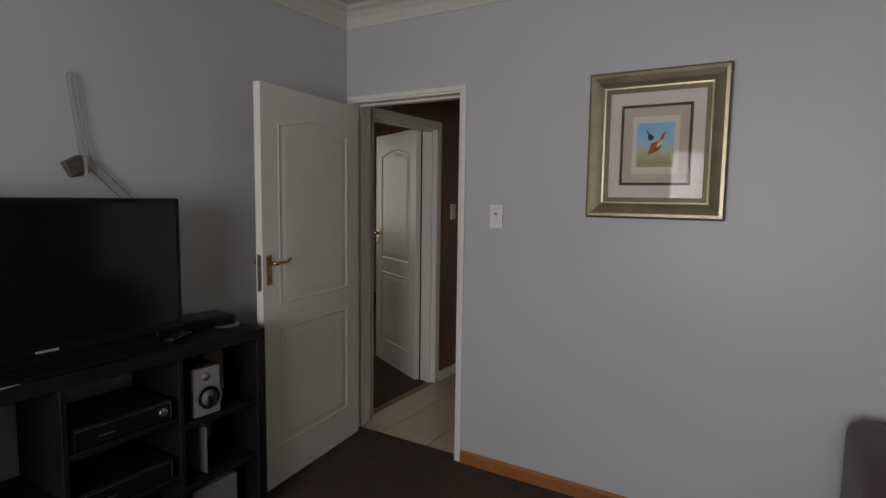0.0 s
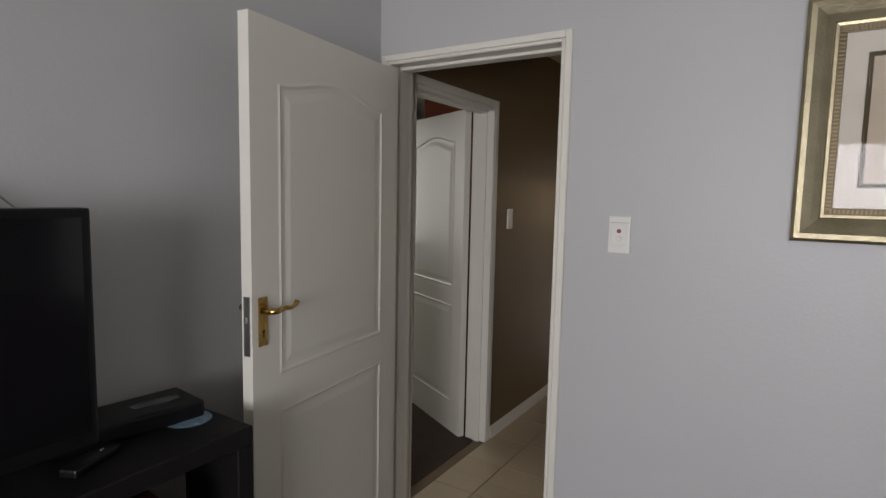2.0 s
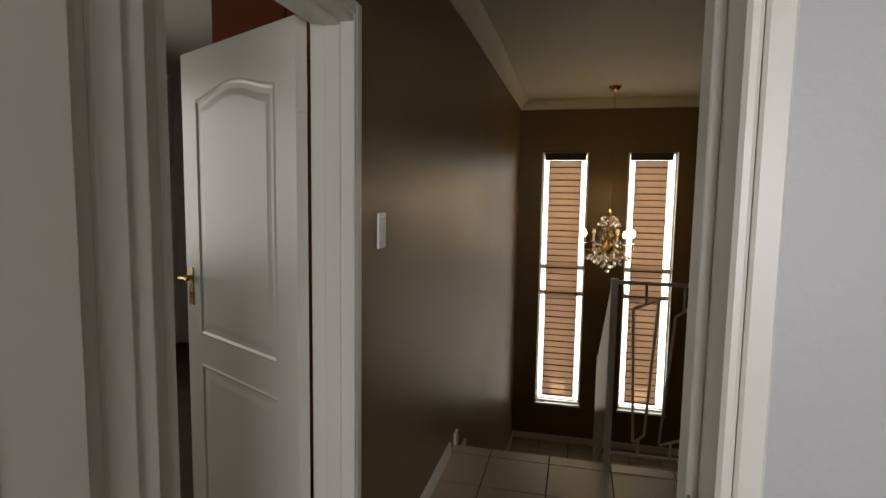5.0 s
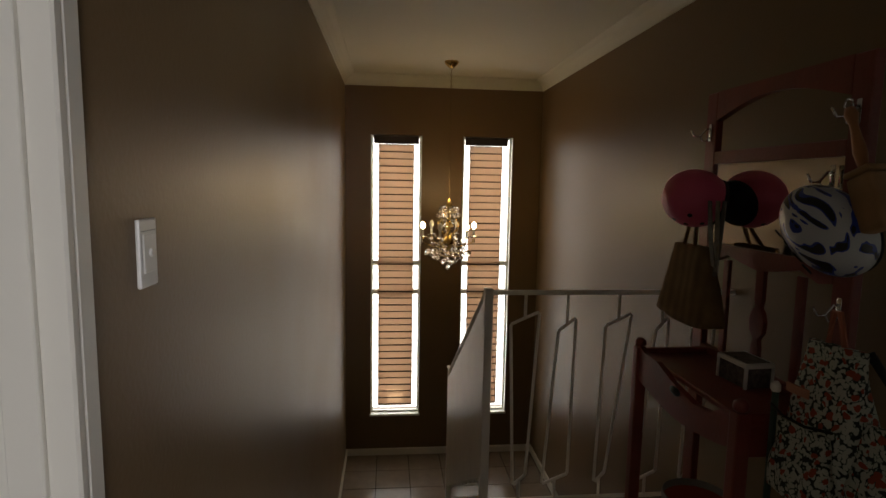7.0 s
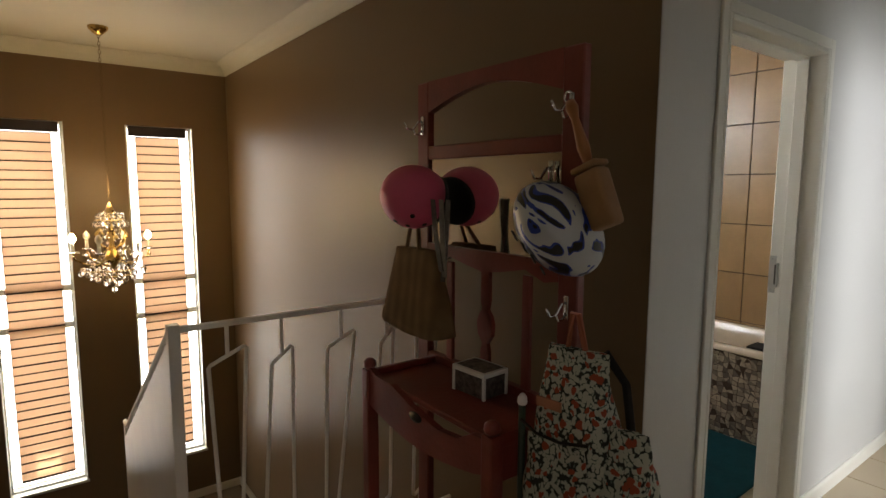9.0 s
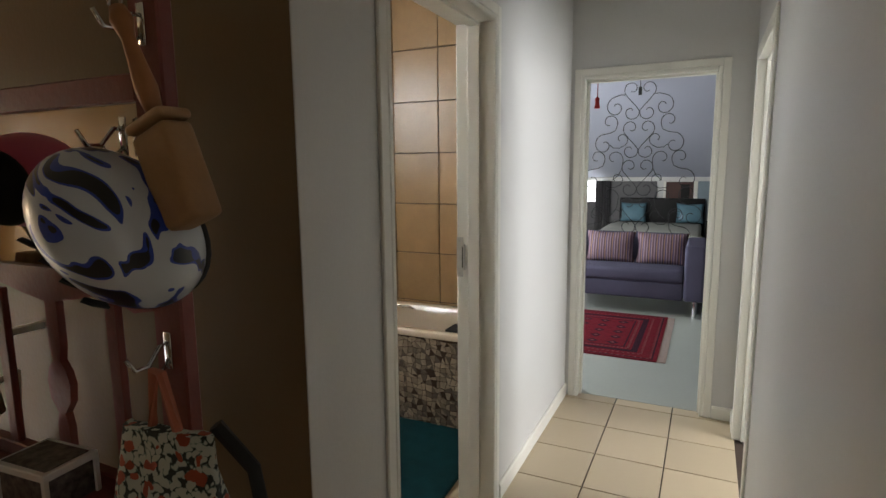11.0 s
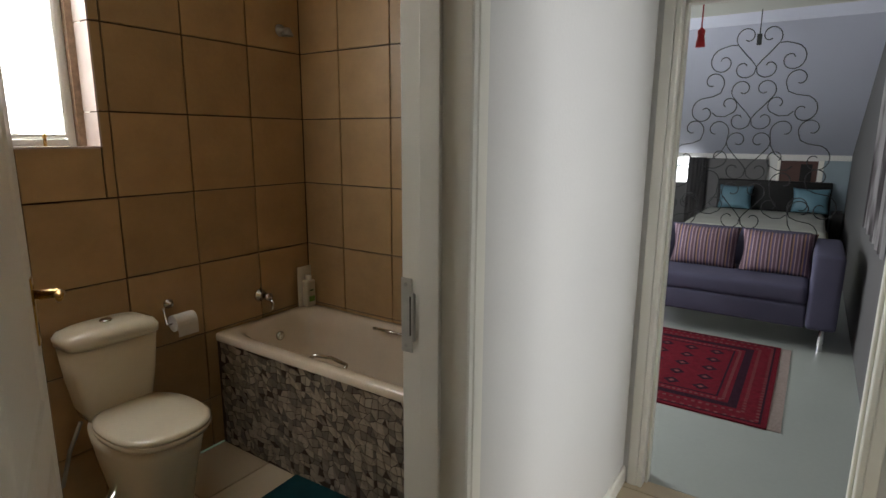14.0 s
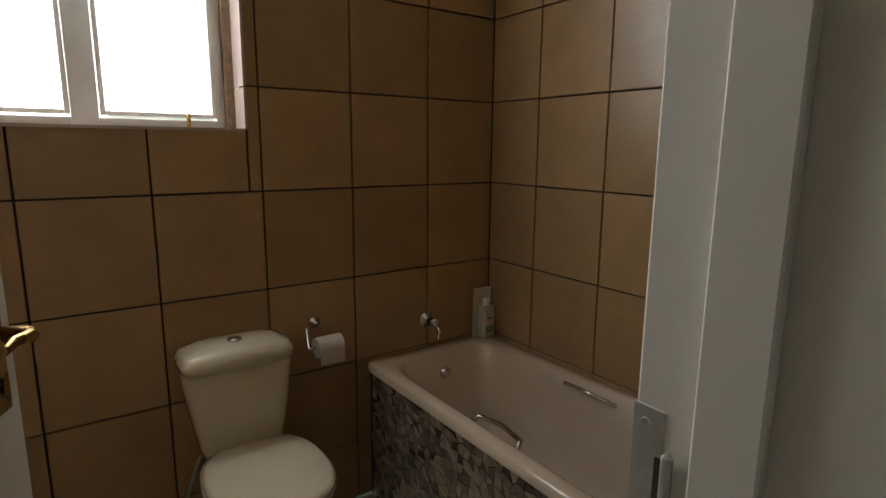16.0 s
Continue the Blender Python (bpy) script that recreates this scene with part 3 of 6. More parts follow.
    l2(fr.outputs[0], mx.inputs[0]); l2(tr.outputs[0], mx.inputs[1]); l2(gl.outputs[0], mx.inputs[2]); l2(mx.outputs[0], nn["Material Output"].inputs[0])
    part("glass", g, gm, t, "clear picture glass").visible_shadow = False
    return gm


PANE = framed_picture()


def media_console():
    """Black-brown open shelf unit along the television wall."""
    t = thing("media_console", Matrix.Translation((0, 0, 0)), "black-brown open shelf unit holding a television and hi-fi", "shelf unit")
    x0, x1, y0, y1, top = XL + 0.004, -0.425, -2.95, -0.955, 0.90
    th = 0.05
    part("top_board", box(x0, y0, top - th, x1, y1, top, 0.003), BLACKWOOD, t)
    part("end_panel", box(x0, y1 - th, 0.0, x1, y1, top - th, 0.003), BLACKWOOD, t)
    part("end_panel", box(x0, y0, 0.0, x1, y0 + th, top - th, 0.003), BLACKWOOD, t)
    for y in (-1.36, -1.42, -1.78, -2.15, -2.55):
        if y != -1.42:
            part("divider", box(x0 + 0.01, y - 0.02, 0.05, x1 - 0.004, y, top - th, 0.002), BLACKWOOD, t)
    part("base_board", box(x0, y0 + th, 0.0, x1 - 0.004, y1 - th, 0.05, 0.003), BLACKWOOD, t)
    part("shelf", box(x0 + 0.01, -1.36, 0.555, x1 - 0.006, y1 - th, 0.58, 0.002), BLACKWOOD, t)
    part("shelf", box(x0 + 0.01, -1.78, 0.60, x1 - 0.006, -1.38, 0.62, 0.002), BLACKWOOD, t)
    part("shelf", box(x0 + 0.01, -1.78, 0.36, x1 - 0.006, -1.38, 0.38, 0.002), BLACKWOOD, t)
    part("shelf", box(x0 + 0.01, -1.36, 0.30, x1 - 0.006, y1 - th, 0.32, 0.002), BLACKWOOD, t)
    part("shelf", box(x0 + 0.01, -2.15, 0.45, x1 - 0.006, -1.80, 0.47, 0.002), BLACKWOOD, t)
    part("shelf", box(x0 + 0.01, -2.90, 0.45, x1 - 0.006, -2.17, 0.47, 0.002), BLACKWOOD, t)
    return t


media_console()

tv = thing("television", Matrix.Translation((-0.56, -1.84, 0.90)), "large black flat-screen television on a black stand", "television")
part("casing", box(-0.035, -0.55, 0.05, 0.03, 0.55, 0.58, 0.006, 2), BLACK, tv)
part("screen", box(0.0302, -0.53, 0.085, 0.0325, 0.53, 0.56), SCREEN, tv, "switched-off dark screen")
part("neck", box(-0.03, -0.08, 0.015, 0.0, 0.08, 0.06, 0.004), BLACK, tv)
part("foot", box(-0.11, -0.27, 0.0, 0.12, 0.27, 0.015, 0.005, 2), BLACK, tv)
part("badge", box(0.0302, 0.02, 0.062, 0.0312, 0.09, 0.07), mat("grey_badge", (0.3, 0.3, 0.3), 0.4), tv)

dec = thing("set_top_box", Matrix.Translation((-0.68, -1.15, 0.90)) @ Matrix.Rotation(radians(-6), 4, "Z"), "glossy black decoder box on the shelf unit", "decoder")
part("casing", box(-0.08, -0.19, 0.0, 0.08, 0.17, 0.048, 0.012, 3), BLACK, dec)
part("top_trim", box(-0.02, 0.01, 0.0482, 0.02, 0.13, 0.0495, 0.0004), mat("grey_gloss_trim", (0.10, 0.10, 0.105), 0.2), dec)
rem = thing("remote_control", Matrix.Translation((-0.55, -1.30, 0.90)) @ Matrix.Rotation(radians(25), 4, "Z"), "small black remote control on the shelf unit", "remote control")
part("casing", box(-0.022, -0.07, 0.0, 0.022, 0.07, 0.02, 0.006, 2), BLACK, rem)
part("button", lathe([(0.006, 0), (0.005, 0.002)], 10, Matrix.Translation((0.0, 0.03, 0.0198))), CHROME, rem)
disc = thing("disc", Matrix.Translation((-0.60, -1.03, 0.90)), "pale blue compact disc lying on the shelf unit", "disc")
part("disc_body", lathe([(0.055, 0), (0.06, 0.001), (0.06, 0.0018), (0.012, 0.0022)], 40), mat("pale_blue_disc", (0.20, 0.30, 0.40), 0.25, 0.6, 30), disc)
pap = thing("paper_sheet", Matrix.Translation((-0.50, -1.96, 0.901)) @ Matrix.Rotation(radians(12), 4, "Z"), "white paper sheet on the shelf unit", "paper")
part("sheet", box(-0.07, -0.11, 0, 0.07, 0.11, 0.002), mat("white_paper", (0.5, 0.49, 0.46), 0.85), pap)


def speaker(at):
    t = thing("loudspeaker", at, "small studio loudspeaker with a grey rounded baffle and wooden sides", "loudspeaker")
    wood = mat("dark_red_speaker_wood", (0.06, 0.012, 0.01), 0.45)
    part("cabinet", box(-0.17, -0.062, 0.0, 0.0, 0.062, 0.205, 0.004), wood, t, "dark red wooden cabinet")
    out = [(-0.056, 0.003), (0.056, 0.003), (0.056, 0.03)] + [(0.0 + 0.066 * math.cos(a), 0.072 + 0.066 * math.sin(a)) for a in [radians(v) for v in range(-30, 31, 10)]] + [(0.056, 0.12), (0.056, 0.202), (-0.056, 0.202)]
    part("baffle", prism(out, 0.012, "x", 0.0005), mat("silver_grey_baffle", (0.30, 0.30, 0.30), 0.4, metal=0.3), t, "silver-grey baffle")
    rot = Matrix.Rotation(radians(90), 4, "Y")
    part("woofer", lathe([(0.047, 0), (0.048, 0.006), (0.042, 0.008), (0.038, 0.003), (0.016, -0.003), (0.014, 0.004), (0.003, 0.007)], 28, Matrix.Translation((0.0127, 0.004, 0.075)) @ rot), BLACK, t, "black woofer cone", True)
    part("cone", lathe([(0.034, 0.004), (0.016, -0.001), (0.012, 0.003)], 28, Matrix.Translation((0.0145, 0.004, 0.075)) @ rot), mat("grey_cone", (0.16, 0.16, 0.16), 0.5), t, "grey cone", True)
    part("tweeter", lathe([(0.018, 0), (0.016, 0.003), (0.006, 0.005), (0.001, 0.009)], 20, Matrix.Translation((0.0127, -0.005, 0.165)) @ rot), STEEL, t, "silver tweeter", True)
    return t


speaker(Matrix.Translation((-0.455, -1.245, 0.581)) @ Matrix.Rotation(radians(-4), 4, "Z"))


def hifi(at, label, knob=True):
    t = thing("hifi_unit", at, label, "hi-fi")
    part("casing", box(-0.28, -0.18, 0.0, 0.0, 0.18, 0.078, 0.003), BLACK, t)
    part("front_panel", box(0.0, -0.176, 0.004, 0.006, 0.176, 0.074, 0.002), BLACK, t)
    part("trim", box(0.0062, -0.17, 0.069, 0.0075, 0.172, 0.0715), STEEL, t, "thin silver trim line")
    part("trim", box(0.0062, 0.168, 0.008, 0.0075, 0.172, 0.069), STEEL, t)
    part("display", box(0.0062, -0.10, 0.03, 0.0072, -0.04, 0.034), STEEL, t)
    if knob:
        part("knob", lathe([(0.016, 0), (0.016, 0.012), (0.013, 0.014)], 20, Matrix.Translation((0.006, 0.135, 0.042)) @ Matrix.Rotation(radians(90), 4, "Y")), STEEL, t, "round silver knob", True)
    return t


hifi(Matrix.Translation((-0.44, -1.585, 0.621)), "black hi-fi amplifier with a silver knob")
hifi(Matrix.Translation((-0.445, -1.585, 0.381)), "black hi-fi player with silver trim", False)
bk = thing("book", Matrix.Translation((-0.52, -1.30, 0.321)), "grey booklet standing in the shelf unit", "book")
part("cover", box(-0.10, 0.05, 0.0, 0.06, 0.06, 0.2, 0.002), mat("grey_booklet", (0.14, 0.14, 0.145), 0.7), bk)
bk = thing("papers", Matrix.Translation((-0.55, -1.06, 0.581)), "pale folded papers standing behind the loudspeaker", "paper")
part("sheets", box(-0.12, -0.05, 0.0, -0.11, 0.06, 0.24, 0.002), mat("pale_folded_paper", (0.35, 0.33, 0.30), 0.8), bk)
bx = thing("storage_box", Matrix.Translation((-0.60, -1.18, 0.05)), "pale grey box on the lowest shelf", "box")
part("carton", box(-0.1, -0.12, 0, 0.12, 0.1, 0.2, 0.004), mat("pale_carton", (0.16, 0.155, 0.15), 0.8), bx)
vs = thing("vase", Matrix.Translation((-0.53, -1.50, 0.0505)), "dark bottle on the lowest shelf", "bottle")
part("body", lathe([(0.035, 0), (0.04, 0.02), (0.04, 0.13), (0.02, 0.18), (0.016, 0.24), (0.018, 0.25)], 20), BLACK, vs, "", True)

# the bent wire with its small wooden block on the wall over the television
orn = thing("wire_ornament", Matrix.Translation((XL + 0.012, -1.56, 1.60)), "bent steel wire with a small wooden block on the wall", "wall ornament")
part("wire", tube([(0.004, 0.19 + 0.05, -0.15), (0.004, 0.055, 0.03), (0.004, 0.045, 0.06), (0.004, 0.012, 0.33), (0.004, 0.004, 0.345), (0.004, -0.014, 0.345), (0.004, -0.02, 0.33), (0.004, 0.012, 0.06), (0.004, 0.02, 0.02), (0.004, 0.19, -0.15)], 0.0028, 8), STEEL, orn, "bent steel wire")
blk = bmesh.new()
merge(blk, box(-0.012, -0.04, -0.03, 0.02, 0.028, 0.032, 0.004), Matrix.Rotation(radians(28), 4, "X"))
part("block", blk, mat("weathered_grey_wood", (0.10, 0.08, 0.06), 0.7, 0.5, 60, 0.3), orn, "weathered wooden block")
part("label_strip", box(0.021, 0.02, -0.06, 0.0225, 0.032, 0.04), mat("pale_tag", (0.4, 0.38, 0.34), 0.8), orn)


def armchair():
    t = thing("armchair", Matrix.Translation((2.22, -0.50, 0.0)), "dark maroon leather armchair against the grey wall", "armchair")
    lea = mat("maroon_leather", (0.050, 0.014, 0.016), 0.38, 0.75, 9, 0.25, 220)
    part("arm", box(-0.42, -0.42, 0.06, -0.22, 0.40, 0.70, 0.07, 4), lea, t, "padded leather arm", True)
    part("arm", box(0.22, -0.42, 0.06, 0.42, 0.40, 0.70, 0.07, 4), lea, t, "", True)
    part("seat", box(-0.21, -0.42, 0.1, 0.21, 0.20, 0.44, 0.06, 4), lea, t, "", True)
    part("backrest", box(-0.21, 0.18, 0.1, 0.21, 0.42, 0.80, 0.07, 4), lea, t, "", True)


armchair()

# ---- stair hall things ----
BARW = mat("white_painted_steel", (0.80, 0.78, 0.72), 0.35, 0.93, 5, 0.05, 60)


def balustrade():
    t = thing("balustrade", Matrix.Translation((0, 0, 0)), "white painted steel stair balustrade with slanting loop bars", "balustrade")
    y = YST + 0.01
    xn = 0.115
    part("newel", box(xn - 0.019, y - 0.019, -0.02, xn + 0.019, y + 0.019, 1.06, 0.002), BARW, t, "square white newel post")
    part("top_rail", box(xn + 0.019, y - 0.011, 1.03, XR, y + 0.011, 1.05, 0.002), BARW, t)
    part("bottom_rail", box(xn + 0.019, y - 0.008, 0.05, XR, y + 0.008, 0.066, 0.002), BARW, t)
    r = 0.0075
    for x, xb, xc, xd, up in ((0.22, 0.25, 0.31, 0.35, 0.95), (0.44, 0.39, 0.51, 0.52, 0.92), (0.66, 0.64, 0.69, 0.78, 0.94), (0.90, 0.84, 0.94, 0.96, 0.92), (1.08, 1.06, 1.13, 1.19, 0.93)):
        loop = [(x, y, up - 0.06), (xb, y, 0.14), (xb + 0.006, y, 0.134), (xc - 0.004, y, 0.176), (xc, y, 0.186), (xd, y, up - 0.008), (xd - 0.006, y, up), (x + 0.006, y, up - 0.052)]
        part("loop_bar", tube(loop, r, 8, True), BARW, t, "slanting closed loop bar")
        part("stub", tube([((x + xd) / 2, y, up - 0.025), ((x + xd) / 2, y, 1.03)], r, 8), BARW, t)
        part("stub", tube([((xb + xc) / 2, y, 0.155), ((xb + xc) / 2, y, 0.06)], r, 8), BARW, t)
    # sloping run beside the stairs
    yb, zb = 4.04, 0.20
    hr = bmesh.new()
    add_tube(hr, [(xn, y + 0.01, 1.05), (xn, yb, zb), (xn, yb + 0.10, zb - 0.01)], 0.013, 8)
    part("handrail", hr, BARW, t, "sloping white handrail")
    lr = bmesh.new()
    add_tube(lr, [(xn, y + 0.01, 0.07), (xn, yb, zb - 0.98)], 0.009, 8)
    part("lower_rail", lr, BARW, t)
    part("newel", box(xn - 0.017, yb - 0.017, zb - 1.20, xn + 0.017, yb + 0.017, zb + 0.005, 0.002), BARW, t)
    part("infill_board", prism([(y + 0.03, 0.99), (yb - 0.02, zb - 0.05), (yb - 0.02, zb - 0.86), (y + 0.03, 0.16)], 0.004, "x", xn - 0.016), BARW, t, "pale board tied along the sloping bars")
    n = 9
    for i in range(n):
        ya = y + 0.07 + i * (yb - y - 0.12) / n
        za, zb2 = 1.05 - 0.60 * (ya - y), 1.05 - 0.60 * (ya + 0.1 - y)
        part("loop_bar", tube([(xn, ya, za - 0.12), (xn, ya + 0.02, za - 0.90), (xn, ya + 0.09, zb2 - 0.88), (xn, ya + 0.11, zb2 - 0.08)], r, 8, True), BARW, t)
        part("stub", tube([(xn, ya + 0.06, za - 0.12), (xn, ya + 0.06, za - 0.03)], r, 6), BARW, t)


balustrade()


def blind(at, w, z0, z1):
    """Folded slat blind, its bottom at z0."""
    t = thing("window_blind", at, "brown slatted blind hanging in a tall narrow window", "blind", "stairwell blinds")
    n = 38
    h = (z1 - z0 - 0.09) / n
    part("headrail", box(-w / 2 - 0.05, -0.045, z1 - 0.085, w / 2 + 0.05, 0.02, z1 - 0.005, 0.003), mat("dark_headrail", (0.03, 0.02, 0.018), 0.5), t, "dark brown headrail")
    slat = None
    for i in range(n):
        z = z0 + i * h
        if slat is None:
            slat = mesh_of("slat", prism([(-0.002, 0.0), (-0.012, h * 0.06), (-0.013, h * 0.16), (-0.005, h * 0.97), (0.002, h * 0.99)], w, "x", -w / 2), SLAT)
        ob = new("slat", slat)
        ob.parent = t
        ob.matrix_basis = Matrix.Translation((0, 0, z))
    # thin dark strips draw the shade where one slat meets the next
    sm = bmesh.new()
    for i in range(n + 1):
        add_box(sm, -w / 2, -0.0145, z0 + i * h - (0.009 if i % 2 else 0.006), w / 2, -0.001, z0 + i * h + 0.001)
    part("shade_line", sm, mat("blind_shade_line", (0.03, 0.018, 0.014), 0.9), t, "dark strips drawing the shade lines between the slats")
    for x in (-w * 0.5 - 0.004, w * 0.5 + 0.004):
        part("cord", tube([(x, -0.015, z0), (x, -0.015, z1 - 0.08)], 0.0015, 5), BLACK, t)
    part("bottom_rail", box(-w / 2, -0.012, z0 - 0.018, w / 2, 0.012, z0 - 0.001, 0.002), SWITCHW, t)
    return t


SLAT = mat("brown_pleat_slat", (0.55, 0.41, 0.32), 0.7, 0.88, 5, 0.1, 90)
SLAT.node_tree.nodes["Principled BSDF"].inputs["Transmission Weight"].default_value = 0.0
tl = SLAT.node_tree.nodes.new("ShaderNodeBsdfTranslucent")
tl.inputs[0].default_value = (0.85, 0.66, 0.50, 1)
mxs = SLAT.node_tree.nodes.new("ShaderNodeMixShader")
mxs.inputs[0].default_value = 0.42
SLAT.node_tree.links.new(SLAT.node_tree.nodes["Principled BSDF"].outputs[0], mxs.inputs[1])
SLAT.node_tree.links.new(tl.outputs[0], mxs.inputs[2])
SLAT.node_tree.links.new(mxs.outputs[0], SLAT.node_tree.nodes["Material Output"].inputs[0])

for k, (a, b, z0, z1) in enumerate((W1, W2)):
    wt = tagged(part("window_%d" % (k + 1), box(a, YE + 0.06, z0, a + 0.022, YE + 0.10, z1, 0.002), WHITE), "tall narrow white steel window", "window", "", "structure")
    part("frame", box(b - 0.022, YE + 0.06, z0, b, YE + 0.10, z1, 0.002), WHITE, wt)
    part("frame", box(a + 0.022, YE + 0.06, z0, b - 0.022, YE + 0.10, z0 + 0.022, 0.002), WHITE, wt)
    part("frame", box(a + 0.022, YE + 0.06, z1 - 0.022, b - 0.022, YE + 0.10, z1, 0.002), WHITE, wt)
    for zz in (0.34, 0.65):
        part("transom", box(a + 0.022, YE + 0.045, zz, b - 0.022, YE + 0.095, zz + 0.05, 0.002), WHITE, wt)
    part("sill", box(a - 0.01, YE - 0.012, z0 - 0.02, b + 0.01, YE + 0.06, z0 + 0.004, 0.003), WHITE, wt, "white painted sill")
    part("reveal", box(a, YE - 0.004, z0 + 0.004, a + 0.006, YE + 0.06, z1), WHITE, wt)
    part("reveal", box(b - 0.006, YE - 0.004, z0 + 0.004, b, YE + 0.06, z1), WHITE, wt)
    blind(Matrix.Translation(((a + b) / 2 + (0.0 if k == 0 else -0.015), YE + 0.03, 0)), 0.365 if k == 0 else 0.345, z0 + 0.11, z1 - 0.003)
structure("backdrop_stairwell", box(-2.2, YE + 1.6, -3.0, 2.6, YE + 1.62, 4.0), DAY, "bright hazy daylight behind the blinds", "backdrop")


def chandelier():
    x, y = 0.22, 5.30
    t = thing("chandelier", Matrix.Translation((x, y, H)), "small brass and crystal chandelier with candle lamps hanging over the stairwell", "chandelier")
    cr = glass("crystal", (1.0, 0.98, 0.94), 0.02)
    part("ceiling_rose", lathe([(0.065, 0), (0.06, -0.02), (0.035, -0.045), (0.012, -0.06)], 20), BRASS, t, "", True)
    ch = bmesh.new()
    z = -0.06
    k = 0
    while z > -1.20:
        g = tube([(0.008 * math.cos(a), 0, 0.016 * math.sin(a)) for a in [math.pi * 2 * i / 8 for i in range(8)]], 0.0018, 4, True)
        merge(ch, g, Matrix.Translation((0, 0, z)) @ Matrix.Rotation(radians(90 * (k % 2)), 4, "Z"))
        z -= 0.027
        k += 1
    part("chain", ch, mat("dull_brass_chain", (0.16, 0.11, 0.05), 0.5, metal=0.6), t, "thin dull brass chain")
    zc = -1.61
    part("stem", lathe([(0.004, 0.40), (0.03, 0.34), (0.012, 0.28), (0.02, 0.2), (0.035, 0.15), (0.015, 0.1), (0.04, 0.03), (0.055, 0.0), (0.03, -0.05), (0.01, -0.09)], 16, Matrix.Translation((0, 0, zc))), BRASS, t, "turned brass stem", True)
    drop = mesh_of("crystal_drop", lathe([(0.001, 0.0), (0.012, -0.012), (0.015, -0.026), (0.009, -0.042), (0.001, -0.05)], 6), cr)
    bead = mesh_of("crystal_bead", lathe([(0.001, 0.009), (0.008, 0.004), (0.008, -0.004), (0.001, -0.009)], 6), cr)
    glow = emit("warm_candle_bulb", (1.0, 0.74, 0.32), 30.0)
    for i in range(6):
        a = 2 * math.pi * i / 6 + 0.1
        c, s = math.cos(a), math.sin(a)
        arm = tube([(0.03 * c, 0.03 * s, zc + 0.02), (0.09 * c, 0.09 * s, zc - 0.045), (0.16 * c, 0.16 * s, zc - 0.04), (0.235 * c, 0.235 * s, zc + 0.0), (0.24 * c, 0.24 * s, zc + 0.045)], 0.005, 6)
        part("arm", arm, BRASS, t, "curved brass arm", True)
        part("drip_pan", lathe([(0.01, 0), (0.032, 0.008), (0.034, 0.012), (0.008, 0.01)], 12, Matrix.Translation((0.24 * c, 0.24 * s, zc + 0.045))), cr, t, "", True)
        part("candle", lathe([(0.011, 0), (0.011, 0.06), (0.008, 0.063)], 10, Matrix.Translation((0.24 * c, 0.24 * s, zc + 0.056))), SWITCHW, t)
        part("bulb", lathe([(0.008, 0), (0.022, 0.02), (0.021, 0.042), (0.005, 0.066)], 12, Matrix.Translation((0.24 * c, 0.24 * s, zc + 0.119))), glow if i in (0, 3, 5) else SWITCHW, t, "lit candle bulb" if i in (0, 3, 5) else "candle bulb", True)
        for rr, zz in ((0.24, 0.035), (0.12, -0.065), (0.17, -0.055)):
            ob = new("crystal_drop", drop); ob.parent = t
            ob.matrix_basis = Matrix.Translation((rr * c, rr * s, zc + zz))
        for q in range(6):
            ob = new("crystal_bead", bead); ob.parent = t
            u = (q + 1) / 6
            ob.matrix_basis = Matrix.Translation(((0.03 + 0.18 * u) * c, (0.03 + 0.18 * u) * s, zc + 0.30 - 0.25 * u - 0.12 * math.sin(math.pi * u)))
        for q in range(3):
            b = a + 2 * math.pi / 6 * (q + 0.5) / 3
            ob = new("crystal_drop", drop); ob.parent = t
            ob.matrix_basis = Matrix.Translation((0.10 * math.cos(b), 0.10 * math.sin(b), zc - 0.06)) @ Matrix.Diagonal((1.25, 1.25, 1.25, 1))
            ob = new("crystal_drop", drop); ob.parent = t
            ob.matrix_basis = Matrix.Translation((0.05 * math.cos(b), 0.05 * math.sin(b), zc + 0.33 - 0.03 * q))
    ball = mesh_of("crystal_ball", lathe([(0.001, 0.021), (0.013, 0.017), (0.020, 0.005), (0.020, -0.006), (0.013, -0.017), (0.001, -0.022)], 8), cr)
    for rr, zz, k, off in ((0.20, -0.10, 12, 0.1), (0.13, -0.145, 9, 0.3), (0.06, -0.185, 5, 0.0), (0.0, -0.235, 1, 0.0), (0.075, 0.30, 8, 0.2), (0.10, 0.24, 8, 0.5), (0.045, 0.15, 6, 0.0), (0.15, -0.03, 9, 0.2)):
        for q in range(k):
            a = off + 2 * math.pi * q / k
            ob = new("crystal_ball", ball); ob.parent = t
            ob.matrix_basis = Matrix.Translation((rr * math.cos(a), rr * math.sin(a), zc + zz))
    for rr, zz in ((0.20, -0.078), (0.13, -0.123), (0.09, 0.272)):
        part("hoop", tube([(rr * math.cos(u), rr * math.sin(u), zc + zz) for u in [2 * math.pi * i / 24 for i in range(24)]], 0.0035, 5, True), BRASS, t, "thin brass hoop", True)
    for q in range(6):
        a = 2 * math.pi * (q + 0.5) / 6
        c, s_ = math.cos(a), math.sin(a)
        part("scroll_leaf", tube([(0.02 * c, 0.02 * s_, zc + 0.05), (0.08 * c, 0.08 * s_, zc + 0.10), (0.11 * c, 0.11 * s_, zc + 0.17), (0.075 * c, 0.075 * s_, zc + 0.21), (0.06 * c, 0.06 * s_, zc + 0.17)], 0.006, 6, taper=[1.2, 1.1, 0.9, 0.7, 0.5]), BRASS, t, "curled brass leaf", True)
    la = bpy.data.lights.new("chandelier_light", "POINT")
